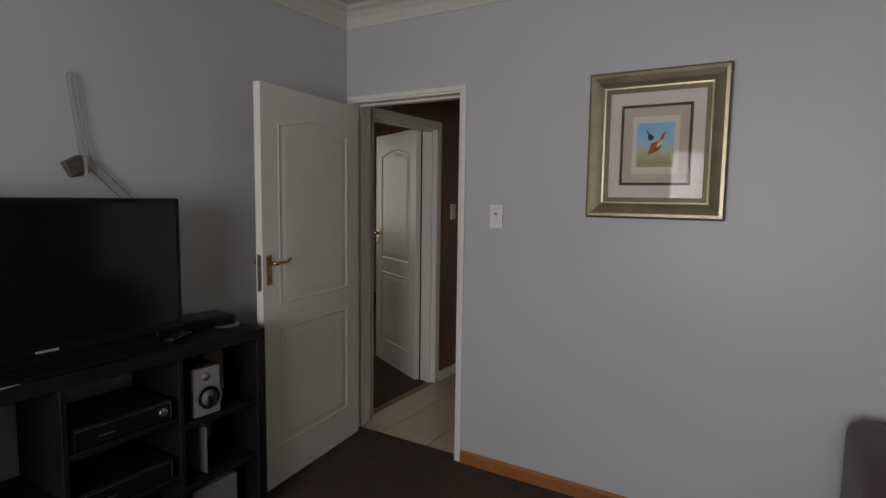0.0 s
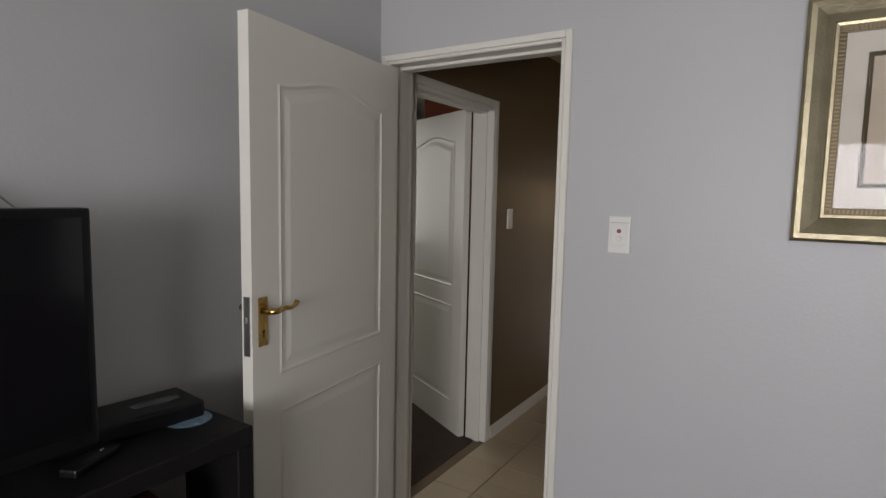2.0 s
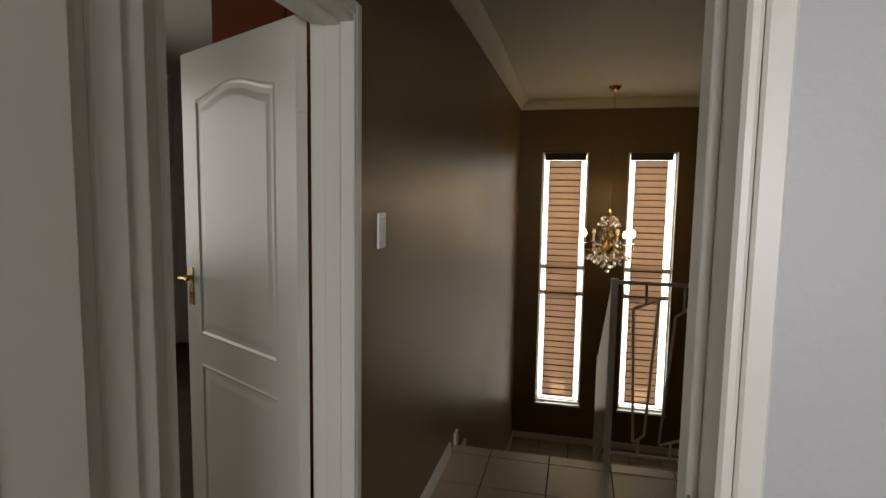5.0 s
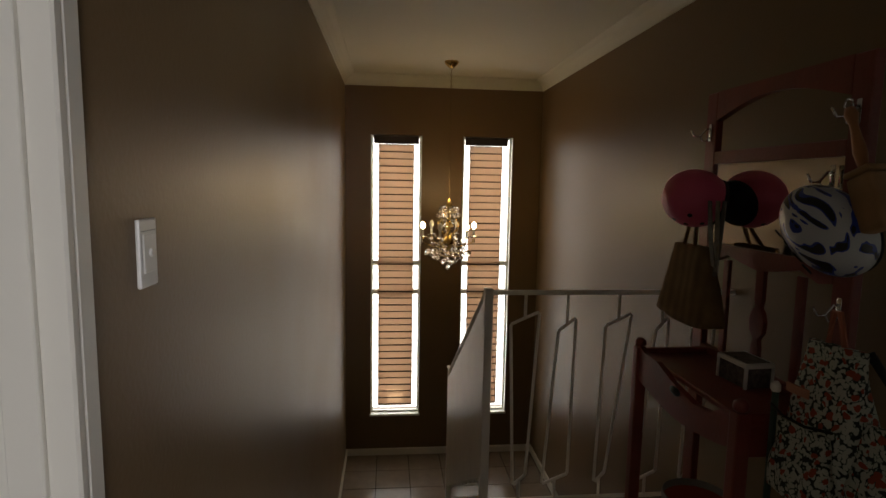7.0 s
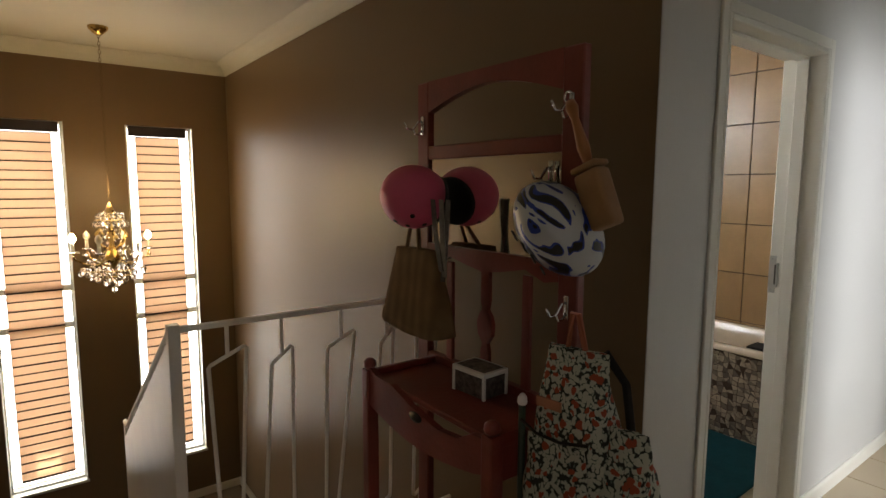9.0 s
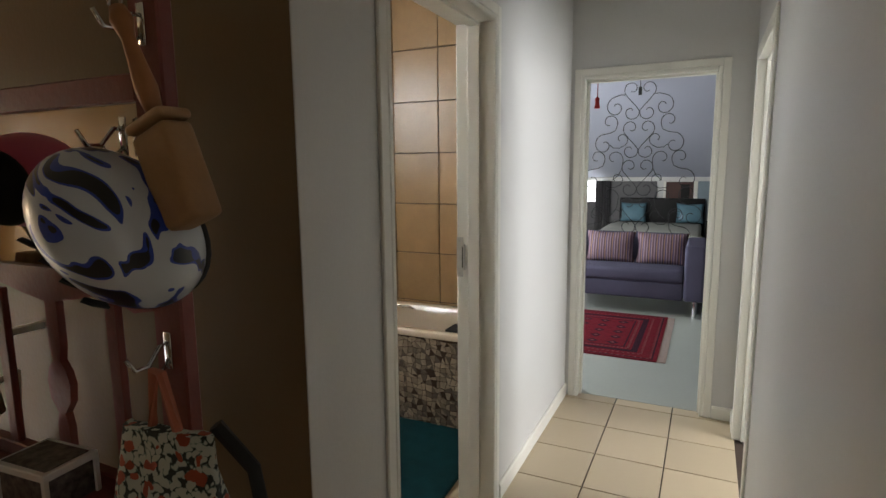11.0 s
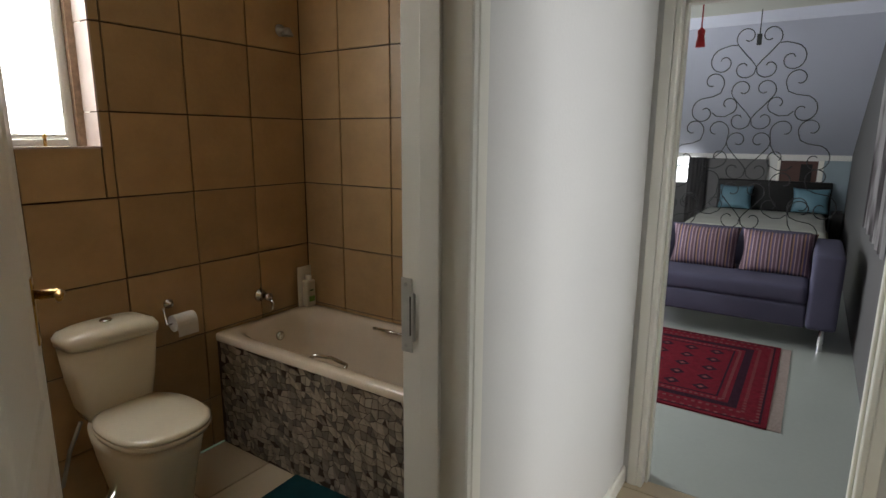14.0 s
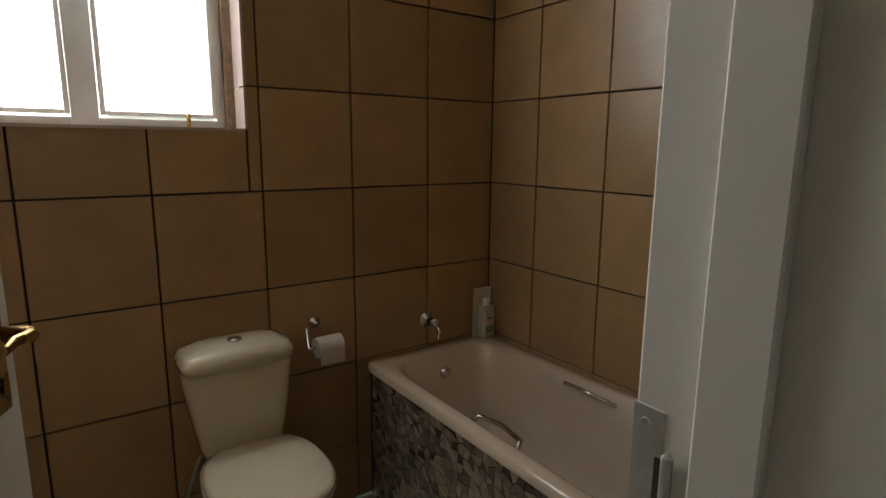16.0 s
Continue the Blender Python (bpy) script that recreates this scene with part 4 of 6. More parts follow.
    la.energy, la.color, la.shadow_soft_size = 5, (1.0, 0.66, 0.30), 0.12
    ob = new("chandelier_light", la)
    ob.matrix_world = Matrix.Translation((x, y, H + zc + 0.5))


chandelier()


# ---- hall stand and what hangs on it ----
def hall_stand():
    X = 1.0
    t = thing("hall_stand", Matrix.Translation((0, 0, 0)), "cherry-stained wooden hall stand with mirror, hooks and a shaped table", "hall stand")
    d0, d1 = X - 0.0, X + 0.032
    part("stile", box(d0, 2.43, 0.0, d1, 2.50, 1.905, 0.004), CHERRY, t)
    part("stile", box(d0, 1.69, 0.0, d1, 1.765, 1.905, 0.004), CHERRY, t)
    n = 14
    arch = [(2.43, 1.905), (1.765, 1.905), (1.765, 1.79)]
    arch += [(1.765 + (2.43 - 1.765) * i / n, 1.79 + 0.065 * math.sin(math.pi * i / n)) for i in range(1, n)] + [(2.43, 1.79)]
    part("top_rail", prism(arch, 0.03, "x", d0 + 0.001), CHERRY, t, "arched top rail")
    part("mid_rail", box(d0 + 0.001, 1.765, 1.615, d1 - 0.002, 2.43, 1.665, 0.003), CHERRY, t)
    low = [(2.43, 1.295), (1.765, 1.295), (1.765, 1.235), (1.82, 1.225), (1.90, 1.255), (2.0, 1.235), (2.097, 1.22), (2.19, 1.235), (2.29, 1.255), (2.37, 1.225), (2.43, 1.235)]
    part("lower_rail", prism(low, 0.03, "x", d0 + 0.001), CHERRY, t, "wavy lower rail")
    mm = bpy.data.materials.new("mirror_glass"); mm.use_nodes = True
    b = mm.node_tree.nodes["Principled BSDF"]
    b.inputs["Metallic"].default_value, b.inputs["Roughness"].default_value, b.inputs["Base Color"].default_value = 1, 0.04, (0.8, 0.8, 0.76, 1)
    part("mirror", box(d0 + 0.012, 1.765, 1.295, d0 + 0.018, 2.43, 1.615), mm, t, "bevelled mirror glass")
    for y in (1.90, 2.30):
        part("splat", box(d0 + 0.006, y - 0.018, 0.86, d0 + 0.022, y + 0.018, 1.235, 0.003), CHERRY, t)
    sp = [(-0.02, 0.86), (0.02, 0.86), (0.02, 0.94), (0.012, 0.97), (0.035, 1.0), (0.04, 1.04), (0.03, 1.07), (0.012, 1.09), (0.02, 1.12), (0.02, 1.235),
          (-0.02, 1.235), (-0.02, 1.12), (-0.012, 1.09), (-0.03, 1.07), (-0.04, 1.04), (-0.035, 1.0), (-0.012, 0.97), (-0.02, 0.94)]
    part("splat", prism([(2.097 + a, b) for a, b in sp], 0.016, "x", d0 + 0.006), CHERRY, t, "turned central splat")
    part("back_rail", box(d0 + 0.001, 1.765, 0.80, d1 - 0.002, 2.43, 0.862, 0.003), CHERRY, t)
    part("back_rail", box(d0 + 0.001, 1.765, 0.12, d1 - 0.002, 2.43, 0.18, 0.003), CHERRY, t)
    part("table_top", box(0.725, 1.71, 0.815, d0 - 0.001, 2.40, 0.835, 0.004), CHERRY, t, "dark glossy table top")
    n = 18
    ap = [(2.385, 0.875), (2.385, 0.74)] + [(2.385 + (1.745 - 2.385) * i / n, 0.735 - 0.045 * math.sin(math.pi * i / n)) for i in range(1, n)] + [(1.745, 0.74), (1.745, 0.84), (1.80, 0.835), (1.86, 0.80), (1.95, 0.79), (2.10, 0.815), (2.22, 0.85), (2.32, 0.852)]
    part("apron", prism(ap, 0.022, "x", 0.70), CHERRY, t, "shaped front apron")
    part("pull", lathe([(0.02, 0), (0.02, 0.004), (0.01, 0.009), (0.004, 0.014)], 16, Matrix.Translation((0.70, 2.07, 0.79)) @ Matrix.Rotation(radians(-90), 4, "Y") @ Matrix.Diagonal((0.8, 1.7, 1, 1))), IRON, t, "dark metal drawer pull", True)
    for y in (1.722, 2.385):
        part("side_rail", box(0.74, y - 0.011, 0.72, d0 - 0.001, y + 0.011, 0.855, 0.003), CHERRY, t)
        part("front_leg", box(0.69, y - 0.022, 0.0, 0.735, y + 0.022, 0.86, 0.006, 2), CHERRY, t)
        part("finial", lathe([(0.016, 0.86), (0.024, 0.872), (0.022, 0.888), (0.010, 0.898)], 14, Matrix.Translation((0.7125, y, 0))), CHERRY, t, "", True)
    for y, z in ((2.465, 1.74), (1.728, 1.735), (2.465, 1.17), (1.728, 1.16), (1.80, 1.55)):
        hk = tube([(d0, y, z + 0.02), (d0 - 0.02, y, z + 0.018), (d0 - 0.045, y, z - 0.012), (d0 - 0.07, y, z - 0.012), (d0 - 0.085, y, z + 0.012)], 0.0042, 8)
        merge(hk, tube([(d0, y, z - 0.01), (d0 - 0.02, y, z - 0.03), (d0 - 0.035, y, z - 0.03), (d0 - 0.042, y, z - 0.014)], 0.0036, 8))
        merge(hk, box(d0 - 0.004, y - 0.009, z - 0.03, d0, y + 0.009, z + 0.04, 0.001))
        part("hook", hk, CHROME, t, "double chrome coat hook", True)


hall_stand()


def ellipsoid(rx, ry, rz, n=32, cut=-1.0):
    """The upper part of an ellipsoid, closed below."""
    prof = []
    for i in range(17):
        z = 1 - (1 - cut) * i / 16
        prof.append((math.sqrt(max(0, 1 - z * z)), z))
    bm = lathe(prof, n)
    bmesh.ops.scale(bm, vec=(rx, ry, rz), verts=bm.verts[:])
    return bm


PINK = mat("matt_pink_shell", (0.60, 0.09, 0.18), 0.5, 0.93, 5, 0.03, 60)
PAD = mat("black_foam_padding", (0.012, 0.012, 0.012), 0.9)
STRAP = mat("grey_webbing", (0.13, 0.12, 0.11), 0.8, 0.6, 60, 0.3)
for k, (at, lab) in enumerate((((0.89, 2.36, 1.475), "pink skate helmet hanging from the hall stand before its mirror"),)):
    h = thing("helmet", Matrix.Translation(at) @ Matrix.Rotation(radians(-35 if k == 0 else 60), 4, "Z") @ Matrix.Rotation(radians(70 if k == 0 else 80), 4, "Y") , lab, "helmet", "helmets on the hall stand")
    if k == 0:
        h.matrix_basis = Matrix.Translation(at) @ Matrix.Rotation(radians(-12), 4, "Z") @ Matrix.Rotation(radians(-78), 4, "Y")
    part("shell", ellipsoid(0.115, 0.128, 0.125, 32, -0.72), PINK, h, "rounded pink shell", True)
    if True:
        part("padding", ellipsoid(0.094, 0.104, 0.03, 24, -0.4), PAD, h, "black inner padding", True, Matrix.Translation((0, 0, -0.082)))
    for a, z in ((200, 0.02), (215, -0.03), (190, 0.06), (170, 0.02), (230, 0.03), (150, -0.03), (130, 0.05)):
        c, s = math.cos(radians(a)), math.sin(radians(a))
        rr = math.sqrt(1 - (z / 0.125) ** 2)
        vb = lathe([(0.0095, 0.0005), (0.0085, 0.002)], 12)
        part("vent_hole", vb, BLACK, h, "small dark vent", False, Matrix.Translation((0.115 * rr * c, 0.128 * rr * s, z)) @ Vector((c, s, z / 0.125)).to_track_quat("Z", "Y").to_matrix().to_4x4())
sc = thing("hanging_straps", Matrix.Translation((0.855, 2.17, 1.30)), "grey and brown webbing straps hanging under the helmet", "straps")
for k, (a, b, lean) in enumerate(((0.0, 0.028, -0.05), (0.012, -0.004, -0.02), (0.022, -0.03, 0.03))):
    part("strap", prism([(b - 0.011, 0.17), (b + 0.011, 0.17), (b + lean * 0.4 + 0.013, 0.04), (b + lean + 0.011, -0.07 - 0.02 * k), (b + lean - 0.011, -0.07 - 0.02 * k), (b + lean * 0.4 - 0.013, 0.04)], 0.004, "x", a), STRAP if k != 1 else mat("pale_webbing", (0.26, 0.24, 0.21), 0.8, 0.7, 60, 0.3), sc)

fl = bpy.data.materials.new("white_blue_black_flame_shell")
fl.use_nodes = True
n, lk = fl.node_tree.nodes, fl.node_tree.links.new
tc, mp, no, rp = n.new("ShaderNodeTexCoord"), n.new("ShaderNodeMapping"), n.new("ShaderNodeTexNoise"), n.new("ShaderNodeValToRGB")
mp.inputs["Scale"].default_value, mp.inputs["Location"].default_value = (17, 7.5, 17), (3.1, 0.7, 1.2)
mp.inputs["Rotation"].default_value = (0, 0.5, 0.5)
no.inputs["Scale"].default_value, no.inputs["Detail"].default_value, no.inputs["Distortion"].default_value = 0.75, 1.0, 1.6
rp.color_ramp.interpolation = "CONSTANT"
e = rp.color_ramp.elements
e[0].position, e[0].color = 0.0, (0.008, 0.008, 0.010, 1)
e[1].position, e[1].color = 0.36, (0.02, 0.05, 0.32, 1)
for p_, c_ in ((0.395, (0.50, 0.53, 0.55, 1)), (0.60, (0.02, 0.05, 0.32, 1)), (0.645, (0.008, 0.008, 0.01, 1))):
    k = e.new(p_); k.color = c_
lk(tc.outputs["Object"], mp.inputs[0]); lk(mp.outputs[0], no.inputs[0]); lk(no.outputs[0], rp.inputs[0]); lk(rp.outputs[0], n["Principled BSDF"].inputs["Base Color"])
n["Principled BSDF"].inputs["Roughness"].default_value = 0.3
h = thing("helmet", Matrix.Translation((0.885, 1.665, 1.405)) @ Matrix.Rotation(radians(25), 4, "Z") @ Matrix.Rotation(radians(48), 4, "X") @ Matrix.Rotation(radians(-86), 4, "Y"), "white bicycle helmet with blue and black flames", "helmet", "helmets on the hall stand")
bm = ellipsoid(0.10, 0.142, 0.118, 40, -0.45)
part("shell", bm, fl, h, "flame-patterned helmet shell", True)
part("rim", ellipsoid(0.094, 0.136, 0.06, 32, -0.5), PAD, h, "black foam liner", True, Matrix.Translation((0, 0, -0.055)))
for i in range(4):
    a = -0.06 + 0.04 * i
    part("vent", prism([(-0.012, -0.05), (0.0, -0.062), (0.008, 0.03), (0.0, 0.055), (-0.008, 0.02)], 0.004, "x", 0) , PAD, h, "slender dark vent", False,
         Matrix.Translation((-0.099, a, 0.03)) @ Matrix.Rotation(radians(18), 4, "Y"))

WOODL = mat("pale_turned_wood", (0.36, 0.20, 0.085), 0.55, 0.8, 14, 0.15, 80)
br = thing("wooden_brush", Matrix.Translation((0.905, 1.655, 1.735)) @ Matrix.Rotation(radians(-22), 4, "X"), "wooden handled brush in a pale cover hanging from a hook", "brush")
part("handle", lathe([(0.012, 0.0), (0.017, -0.02), (0.010, -0.05), (0.013, -0.09), (0.017, -0.13), (0.011, -0.18)], 16), mat("orange_turned_handle", (0.34, 0.14, 0.05), 0.5), br, "turned orange-brown handle", True)
part("cover", box(-0.028, -0.040, -0.345, 0.028, 0.040, -0.195, 0.014, 3), WOODL, br, "pale cloth cover", True)
part("cover_collar", box(-0.029, -0.041, -0.192, 0.029, 0.041, -0.176, 0.007, 2), WOODL, br, "", True)
part("ring", tube([(0, 0.014 * math.cos(a), 0.012 + 0.014 * math.sin(a)) for a in [math.pi * 2 * i / 12 for i in range(12)]], 0.003, 6, True), CHROME, br)


def soft_bag(name, w, dpt, h, top, material, t, label, seed, sag=0.02):
    """A soft cloth body: a bevelled block, pinched at the top and creased."""
    bm = bmesh.new()
    nx, nz = 14, 16
    rng = random.Random(seed)
    ph = [rng.uniform(0, 6) for _ in range(6)]
    rows = []
    for k in range(nz + 1):
        v = k / nz
        ww = w * (1 + (top - 1) * v) * (0.86 + 0.14 * math.sin(math.pi * min(1, v * 1.15 + 0.12)))
        dd = dpt * (1 - 0.75 * v ** 1.6) * (0.55 + 0.45 * math.sin(math.pi * min(1, v + 0.12)) if v > 0.5 else 0.75 + 0.25 * math.sin(math.pi * (v + 0.1)))
        ring = []
        for i in range(2 * nx):
            a = 2 * math.pi * i / (2 * nx)
            cx, sx = math.cos(a), math.sin(a)
            y = ww / 2 * math.copysign(abs(cx) ** 0.55, cx)
            x = dd / 2 * math.copysign(abs(sx) ** 0.7, sx)
            cr = 0.006 * math.sin(3 * y / w * 6 + ph[0] + v * 5) + sag * 0.4 * math.sin(5 * v + ph[1] + cx * 2)
            ring.append(bm.verts.new((x + cr * 0.7, y + 0.004 * math.sin(9 * v + ph[2] + i), h * v)))
        rows.append(ring)
    for A, B in zip(rows, rows[1:]):
        for i in range(2 * nx):
            bm.faces.new((A[i], A[(i + 1) % (2 * nx)], B[(i + 1) % (2 * nx)], B[i]))
    bm.faces.new(rows[0][::-1]), bm.faces.new(rows[-1])
    bmesh.ops.recalc_face_normals(bm, faces=bm.faces[:])
    return part(name, bm, material, t, label, True)


CANVAS = mat("olive_brown_canvas", (0.22, 0.14, 0.07), 0.9, 0.75, 9, 0.6, 320, spec=0.15)
bg = thing("cloth_bag", Matrix.Translation((0.88, 2.33, 1.005)), "light brown woven straw shopping bag hanging from the hall stand", "bag")
WEAVE = mat("woven_straw", (0.23, 0.145, 0.07), 0.9, 0.7, 14, 0.5, 260, spec=0.15)
nt = WEAVE.node_tree
wv = nt.nodes.new("ShaderNodeTexWave"); wv.bands_direction = "Y"
wv.inputs["Scale"].default_value, wv.inputs["Distortion"].default_value = 6.0, 1.2
hv, mr = nt.nodes.new("ShaderNodeHueSaturation"), nt.nodes.new("ShaderNodeMapRange")
mr.inputs["To Min"].default_value, mr.inputs["To Max"].default_value = 0.86, 1.12
src = nt.nodes["Principled BSDF"].inputs["Base Color"].links[0].from_socket
nt.links.new(next(k for k in nt.nodes if k.bl_idname == "ShaderNodeTexCoord").outputs["Object"], wv.inputs[0])
nt.links.new(wv.outputs["Fac"], mr.inputs[0]); nt.links.new(mr.outputs[0], hv.inputs["Value"]); nt.links.new(src, hv.inputs["Color"]); nt.links.new(hv.outputs[0], nt.nodes["Principled BSDF"].inputs["Base Color"])
gb_ = bmesh.new()
rows = []
for k in range(11):
    v = k / 10
    half, thick = 0.195 - 0.08 * v, 0.062 - 0.035 * v
    ring = []
    for i in range(32):
        a = 2 * math.pi * i / 32
        c, q = math.cos(a), math.sin(a)
        yy = half * math.copysign(abs(c) ** 0.35, c)
        ring.append(gb_.verts.new((thick * math.copysign(abs(q) ** 0.6, q) + 0.006 * math.sin(yy * 38 + v * 2.5) * (1 - 0.5 * v), yy, 0.285 * v - 0.018 * (1 - v) * math.cos(yy * 9 + 0.6))))
    rows.append(ring)
for A, B in zip(rows, rows[1:]):
    for i in range(32):
        gb_.faces.new((A[i], A[(i + 1) % 32], B[(i + 1) % 32], B[i]))
gb_.faces.new(rows[0][::-1]), gb_.faces.new(rows[-1])
bmesh.ops.recalc_face_normals(gb_, faces=gb_.faces[:])
part("body", gb_, WEAVE, bg, "woven straw bag body", True)
part("strap", tube([(-0.01, 0.05, 0.28), (0.01, 0.06, 0.35), (0.03, 0.09, 0.40), (0.02, 0.02, 0.36), (-0.01, -0.03, 0.28)], 0.008, 6), CANVAS, bg, "woven handles")

fp = bpy.data.materials.new("white_orange_black_floral_cloth")
fp.use_nodes = True
n, lk = fp.node_tree.nodes, fp.node_tree.links.new
tc, vo, v2, no = n.new("ShaderNodeTexCoord"), n.new("ShaderNodeTexVoronoi"), n.new("ShaderNodeTexVoronoi"), n.new("ShaderNodeTexNoise")
vo.inputs["Scale"].default_value, v2.inputs["Scale"].default_value, no.inputs["Scale"].default_value = 88, 34, 30
v2.feature = "F1"
wr = n.new("ShaderNodeVectorMath"); wr.operation = "MULTIPLY_ADD"; wr.inputs[1].default_value = (0.03, 0.03, 0.03)
lk(tc.outputs["Object"], no.inputs[0]); lk(no.outputs["Color"], wr.inputs[0]); lk(tc.outputs["Object"], wr.inputs[2])
lk(wr.outputs[0], vo.inputs[0]); lk(wr.outputs[0], v2.inputs[0])
r1, r2, mxc = n.new("ShaderNodeValToRGB"), n.new("ShaderNodeValToRGB"), n.new("ShaderNodeMix")
mxc.data_type = "RGBA"
e = r1.color_ramp.elements
e[0].position, e[0].color = 0.55, (0.42, 0.43, 0.36, 1)
e[1].position, e[1].color = 0.66, (0.015, 0.02, 0.018, 1)
k = e.new(0.60); k.color = (0.14, 0.20, 0.17, 1)
r2.color_ramp.interpolation = "CONSTANT"
e = r2.color_ramp.elements
e[0].position, e[0].color = 0.0, (1, 1, 1, 1)
e[1].position, e[1].color = 0.33, (0, 0, 0, 1)
lk(vo.outputs["Distance"], r1.inputs[0]); lk(v2.outputs["Distance"], r2.inputs[0]); lk(r2.outputs[0], mxc.inputs[0]); lk(r1.outputs[0], mxc.inputs[6])
mxc.inputs[7].default_value = (0.30, 0.055, 0.025, 1)
lk(mxc.outputs[2], n["Principled BSDF"].inputs["Base Color"])
n["Principled BSDF"].inputs["Roughness"].default_value = 0.8
bp = thing("backpack", Matrix.Translation((0.865, 1.552, 0.675)) @ Matrix.Rotation(radians(-3), 4, "X"), "floral white, orange and black backpack hanging from the hall stand", "backpack")
soft_bag("body", 0.26, 0.18, 0.43, 0.84, fp, bp, "floral cloth body", 8)
soft_bag("pocket", 0.21, 0.10, 0.19, 0.95, fp, bp, "floral front pocket", 5).matrix_basis = Matrix.Translation((-0.085, 0.0, 0.02))
soft_bag("side_pocket", 0.15, 0.14, 0.24, 0.8, fp, bp, "", 6).matrix_basis = Matrix.Translation((0.0, -0.15, 0.02))
part("piping", tube([(-0.095, -0.11, 0.235), (-0.112, -0.04, 0.225), (-0.112, 0.04, 0.225), (-0.095, 0.11, 0.235)], 0.004, 6), PAD, bp, "black zip line")
part("badge", box(-0.104, -0.035, 0.295, -0.098, 0.045, 0.32, 0.001), mat("tan_leather_badge", (0.35, 0.14, 0.07), 0.6), bp, "tan leather patch")
part("strap", tube([(0.05, -0.05, 0.42), (0.08, -0.09, 0.34), (0.09, -0.10, 0.2), (0.07, -0.09, 0.05)], 0.012, 6), PAD, bp, "black shoulder strap")
part("loop", tube([(0.0, -0.03, 0.42), (-0.005, -0.012, 0.52), (0.0, 0.012, 0.52), (0.0, 0.03, 0.42)], 0.008, 6), mat("orange_loop", (0.35, 0.10, 0.05), 0.8), bp, "orange carrying loop")

bxm = thing("trinket_box", Matrix.Translation((0.93, 2.03, 0.835)) @ Matrix.Rotation(radians(4), 4, "Z"), "small dark patterned box with a white edge on the hall stand", "box")
part("body", box(-0.05, -0.07, 0, 0.05, 0.07, 0.075, 0.003), mat("dark_patterned_card", (0.05, 0.04, 0.035), 0.6, 0.3, 60, light=4), bxm, "dark patterned sides")
for sx, sy in ((-1, -1), (-1, 1), (1, -1), (1, 1)):
    part("edge", box(sx * 0.051 - 0.005, sy * 0.071 - 0.005, 0, sx * 0.051 + 0.005, sy * 0.071 + 0.005, 0.078, 0.001), SWITCHW, bxm)
part("lid", box(-0.056, -0.076, 0.072, 0.056, 0.076, 0.088, 0.002), SWITCHW, bxm, "white rimmed lid")
part("lid_panel", box(-0.045, -0.065, 0.0885, 0.045, 0.065, 0.0895), mat("dark_lid_pattern", (0.06, 0.05, 0.045), 0.6, 0.3, 60, light=4), bxm)
pl = thing("walking_stick", Matrix.Translation((0.80, 1.70, 0.0)), "dark green stick with a pale knob leaning beside the hall stand", "stick")
part("shaft", tube([(0, 0, 0), (0, 0, 0.93)], 0.010, 10), mat("dark_green_paint", (0.02, 0.05, 0.035), 0.4), pl)
part("knob", lathe([(0.011, 0.93), (0.014, 0.935), (0.013, 0.95), (0.006, 0.96)], 14), SWITCHW, pl, "pale knob", True)
pt = thing("waste_bin", Matrix.Translation((0.87, 2.16, 0.0)), "pale grey bin with an orange band under the hall stand", "bin")
part("body", lathe([(0.10, 0.0), (0.125, 0.30), (0.128, 0.305), (0.12, 0.305), (0.097, 0.02)], 28), mat("orange_plastic", (0.45, 0.07, 0.02), 0.5), pt, "orange plastic body", True)
part("rim", lathe([(0.126, 0.24), (0.131, 0.33), (0.124, 0.335), (0.118, 0.24)], 28), mat("pale_bin_liner", (0.30, 0.28, 0.25), 0.7), pt, "pale liner over the rim", True)
cn = thing("traffic_cone_toy", Matrix.Translation((0.82, 1.47, 0.0)), "orange plastic bucket under the backpack", "bucket")
part("body", lathe([(0.10, 0.0), (0.13, 0.36), (0.137, 0.365), (0.137, 0.38), (0.125, 0.38), (0.09, 0.02)], 28), mat("bright_orange_plastic", (0.50, 0.08, 0.02), 0.5), cn, "", True)

# ---- bathroom things ----
structure("wall_bath_bed", box(XT + 0.012, YB + 0.06, 0, XP, YT + 0.012, H), GROUT, "brown grout bed behind the bath tiles", "wall")
gb = bmesh.new()
for a, b, c, d in ((XR + 0.12, WB[0], 0, H), (WB[1], XT + 0.012, 0, H), (WB[0], WB[1], 0, WB[2]), (WB[0], WB[1], WB[3], H)):
    add_box(gb, a, YT + 0.012, c, b, YT + 0.06, d)
wall_bn = structure("wall_bath_window", gb, GROUT, "ochre tiled bathroom wall with a steel window", "wall")

# lighter, lilac copy of the wall tile: the window's daylight put into its colour
LITTILE = mat("daylit_reveal_tile", (0.46, 0.38, 0.34), 0.25, 0.9, 6, 0.05, 50)
wb = tagged(part("window_bath", box(WB[0], YT + 0.13, WB[2], WB[0] + 0.03, YT + 0.16, WB[3]), SWITCHW), "white steel bathroom window with obscured panes", "window", "", "structure")
for a, b, c, d in ((WB[1] - 0.06, WB[1] - 0.03, WB[2], WB[3]), (2.153, 2.227, WB[2], WB[3]), (WB[0] + 0.03, 2.153, WB[2], WB[2] + 0.03), (2.227, WB[1] - 0.06, WB[2], WB[2] + 0.03)):
    part("window_frame", box(a, YT + 0.13, c, b, YT + 0.16, d, 0.003), SWITCHW, wb)
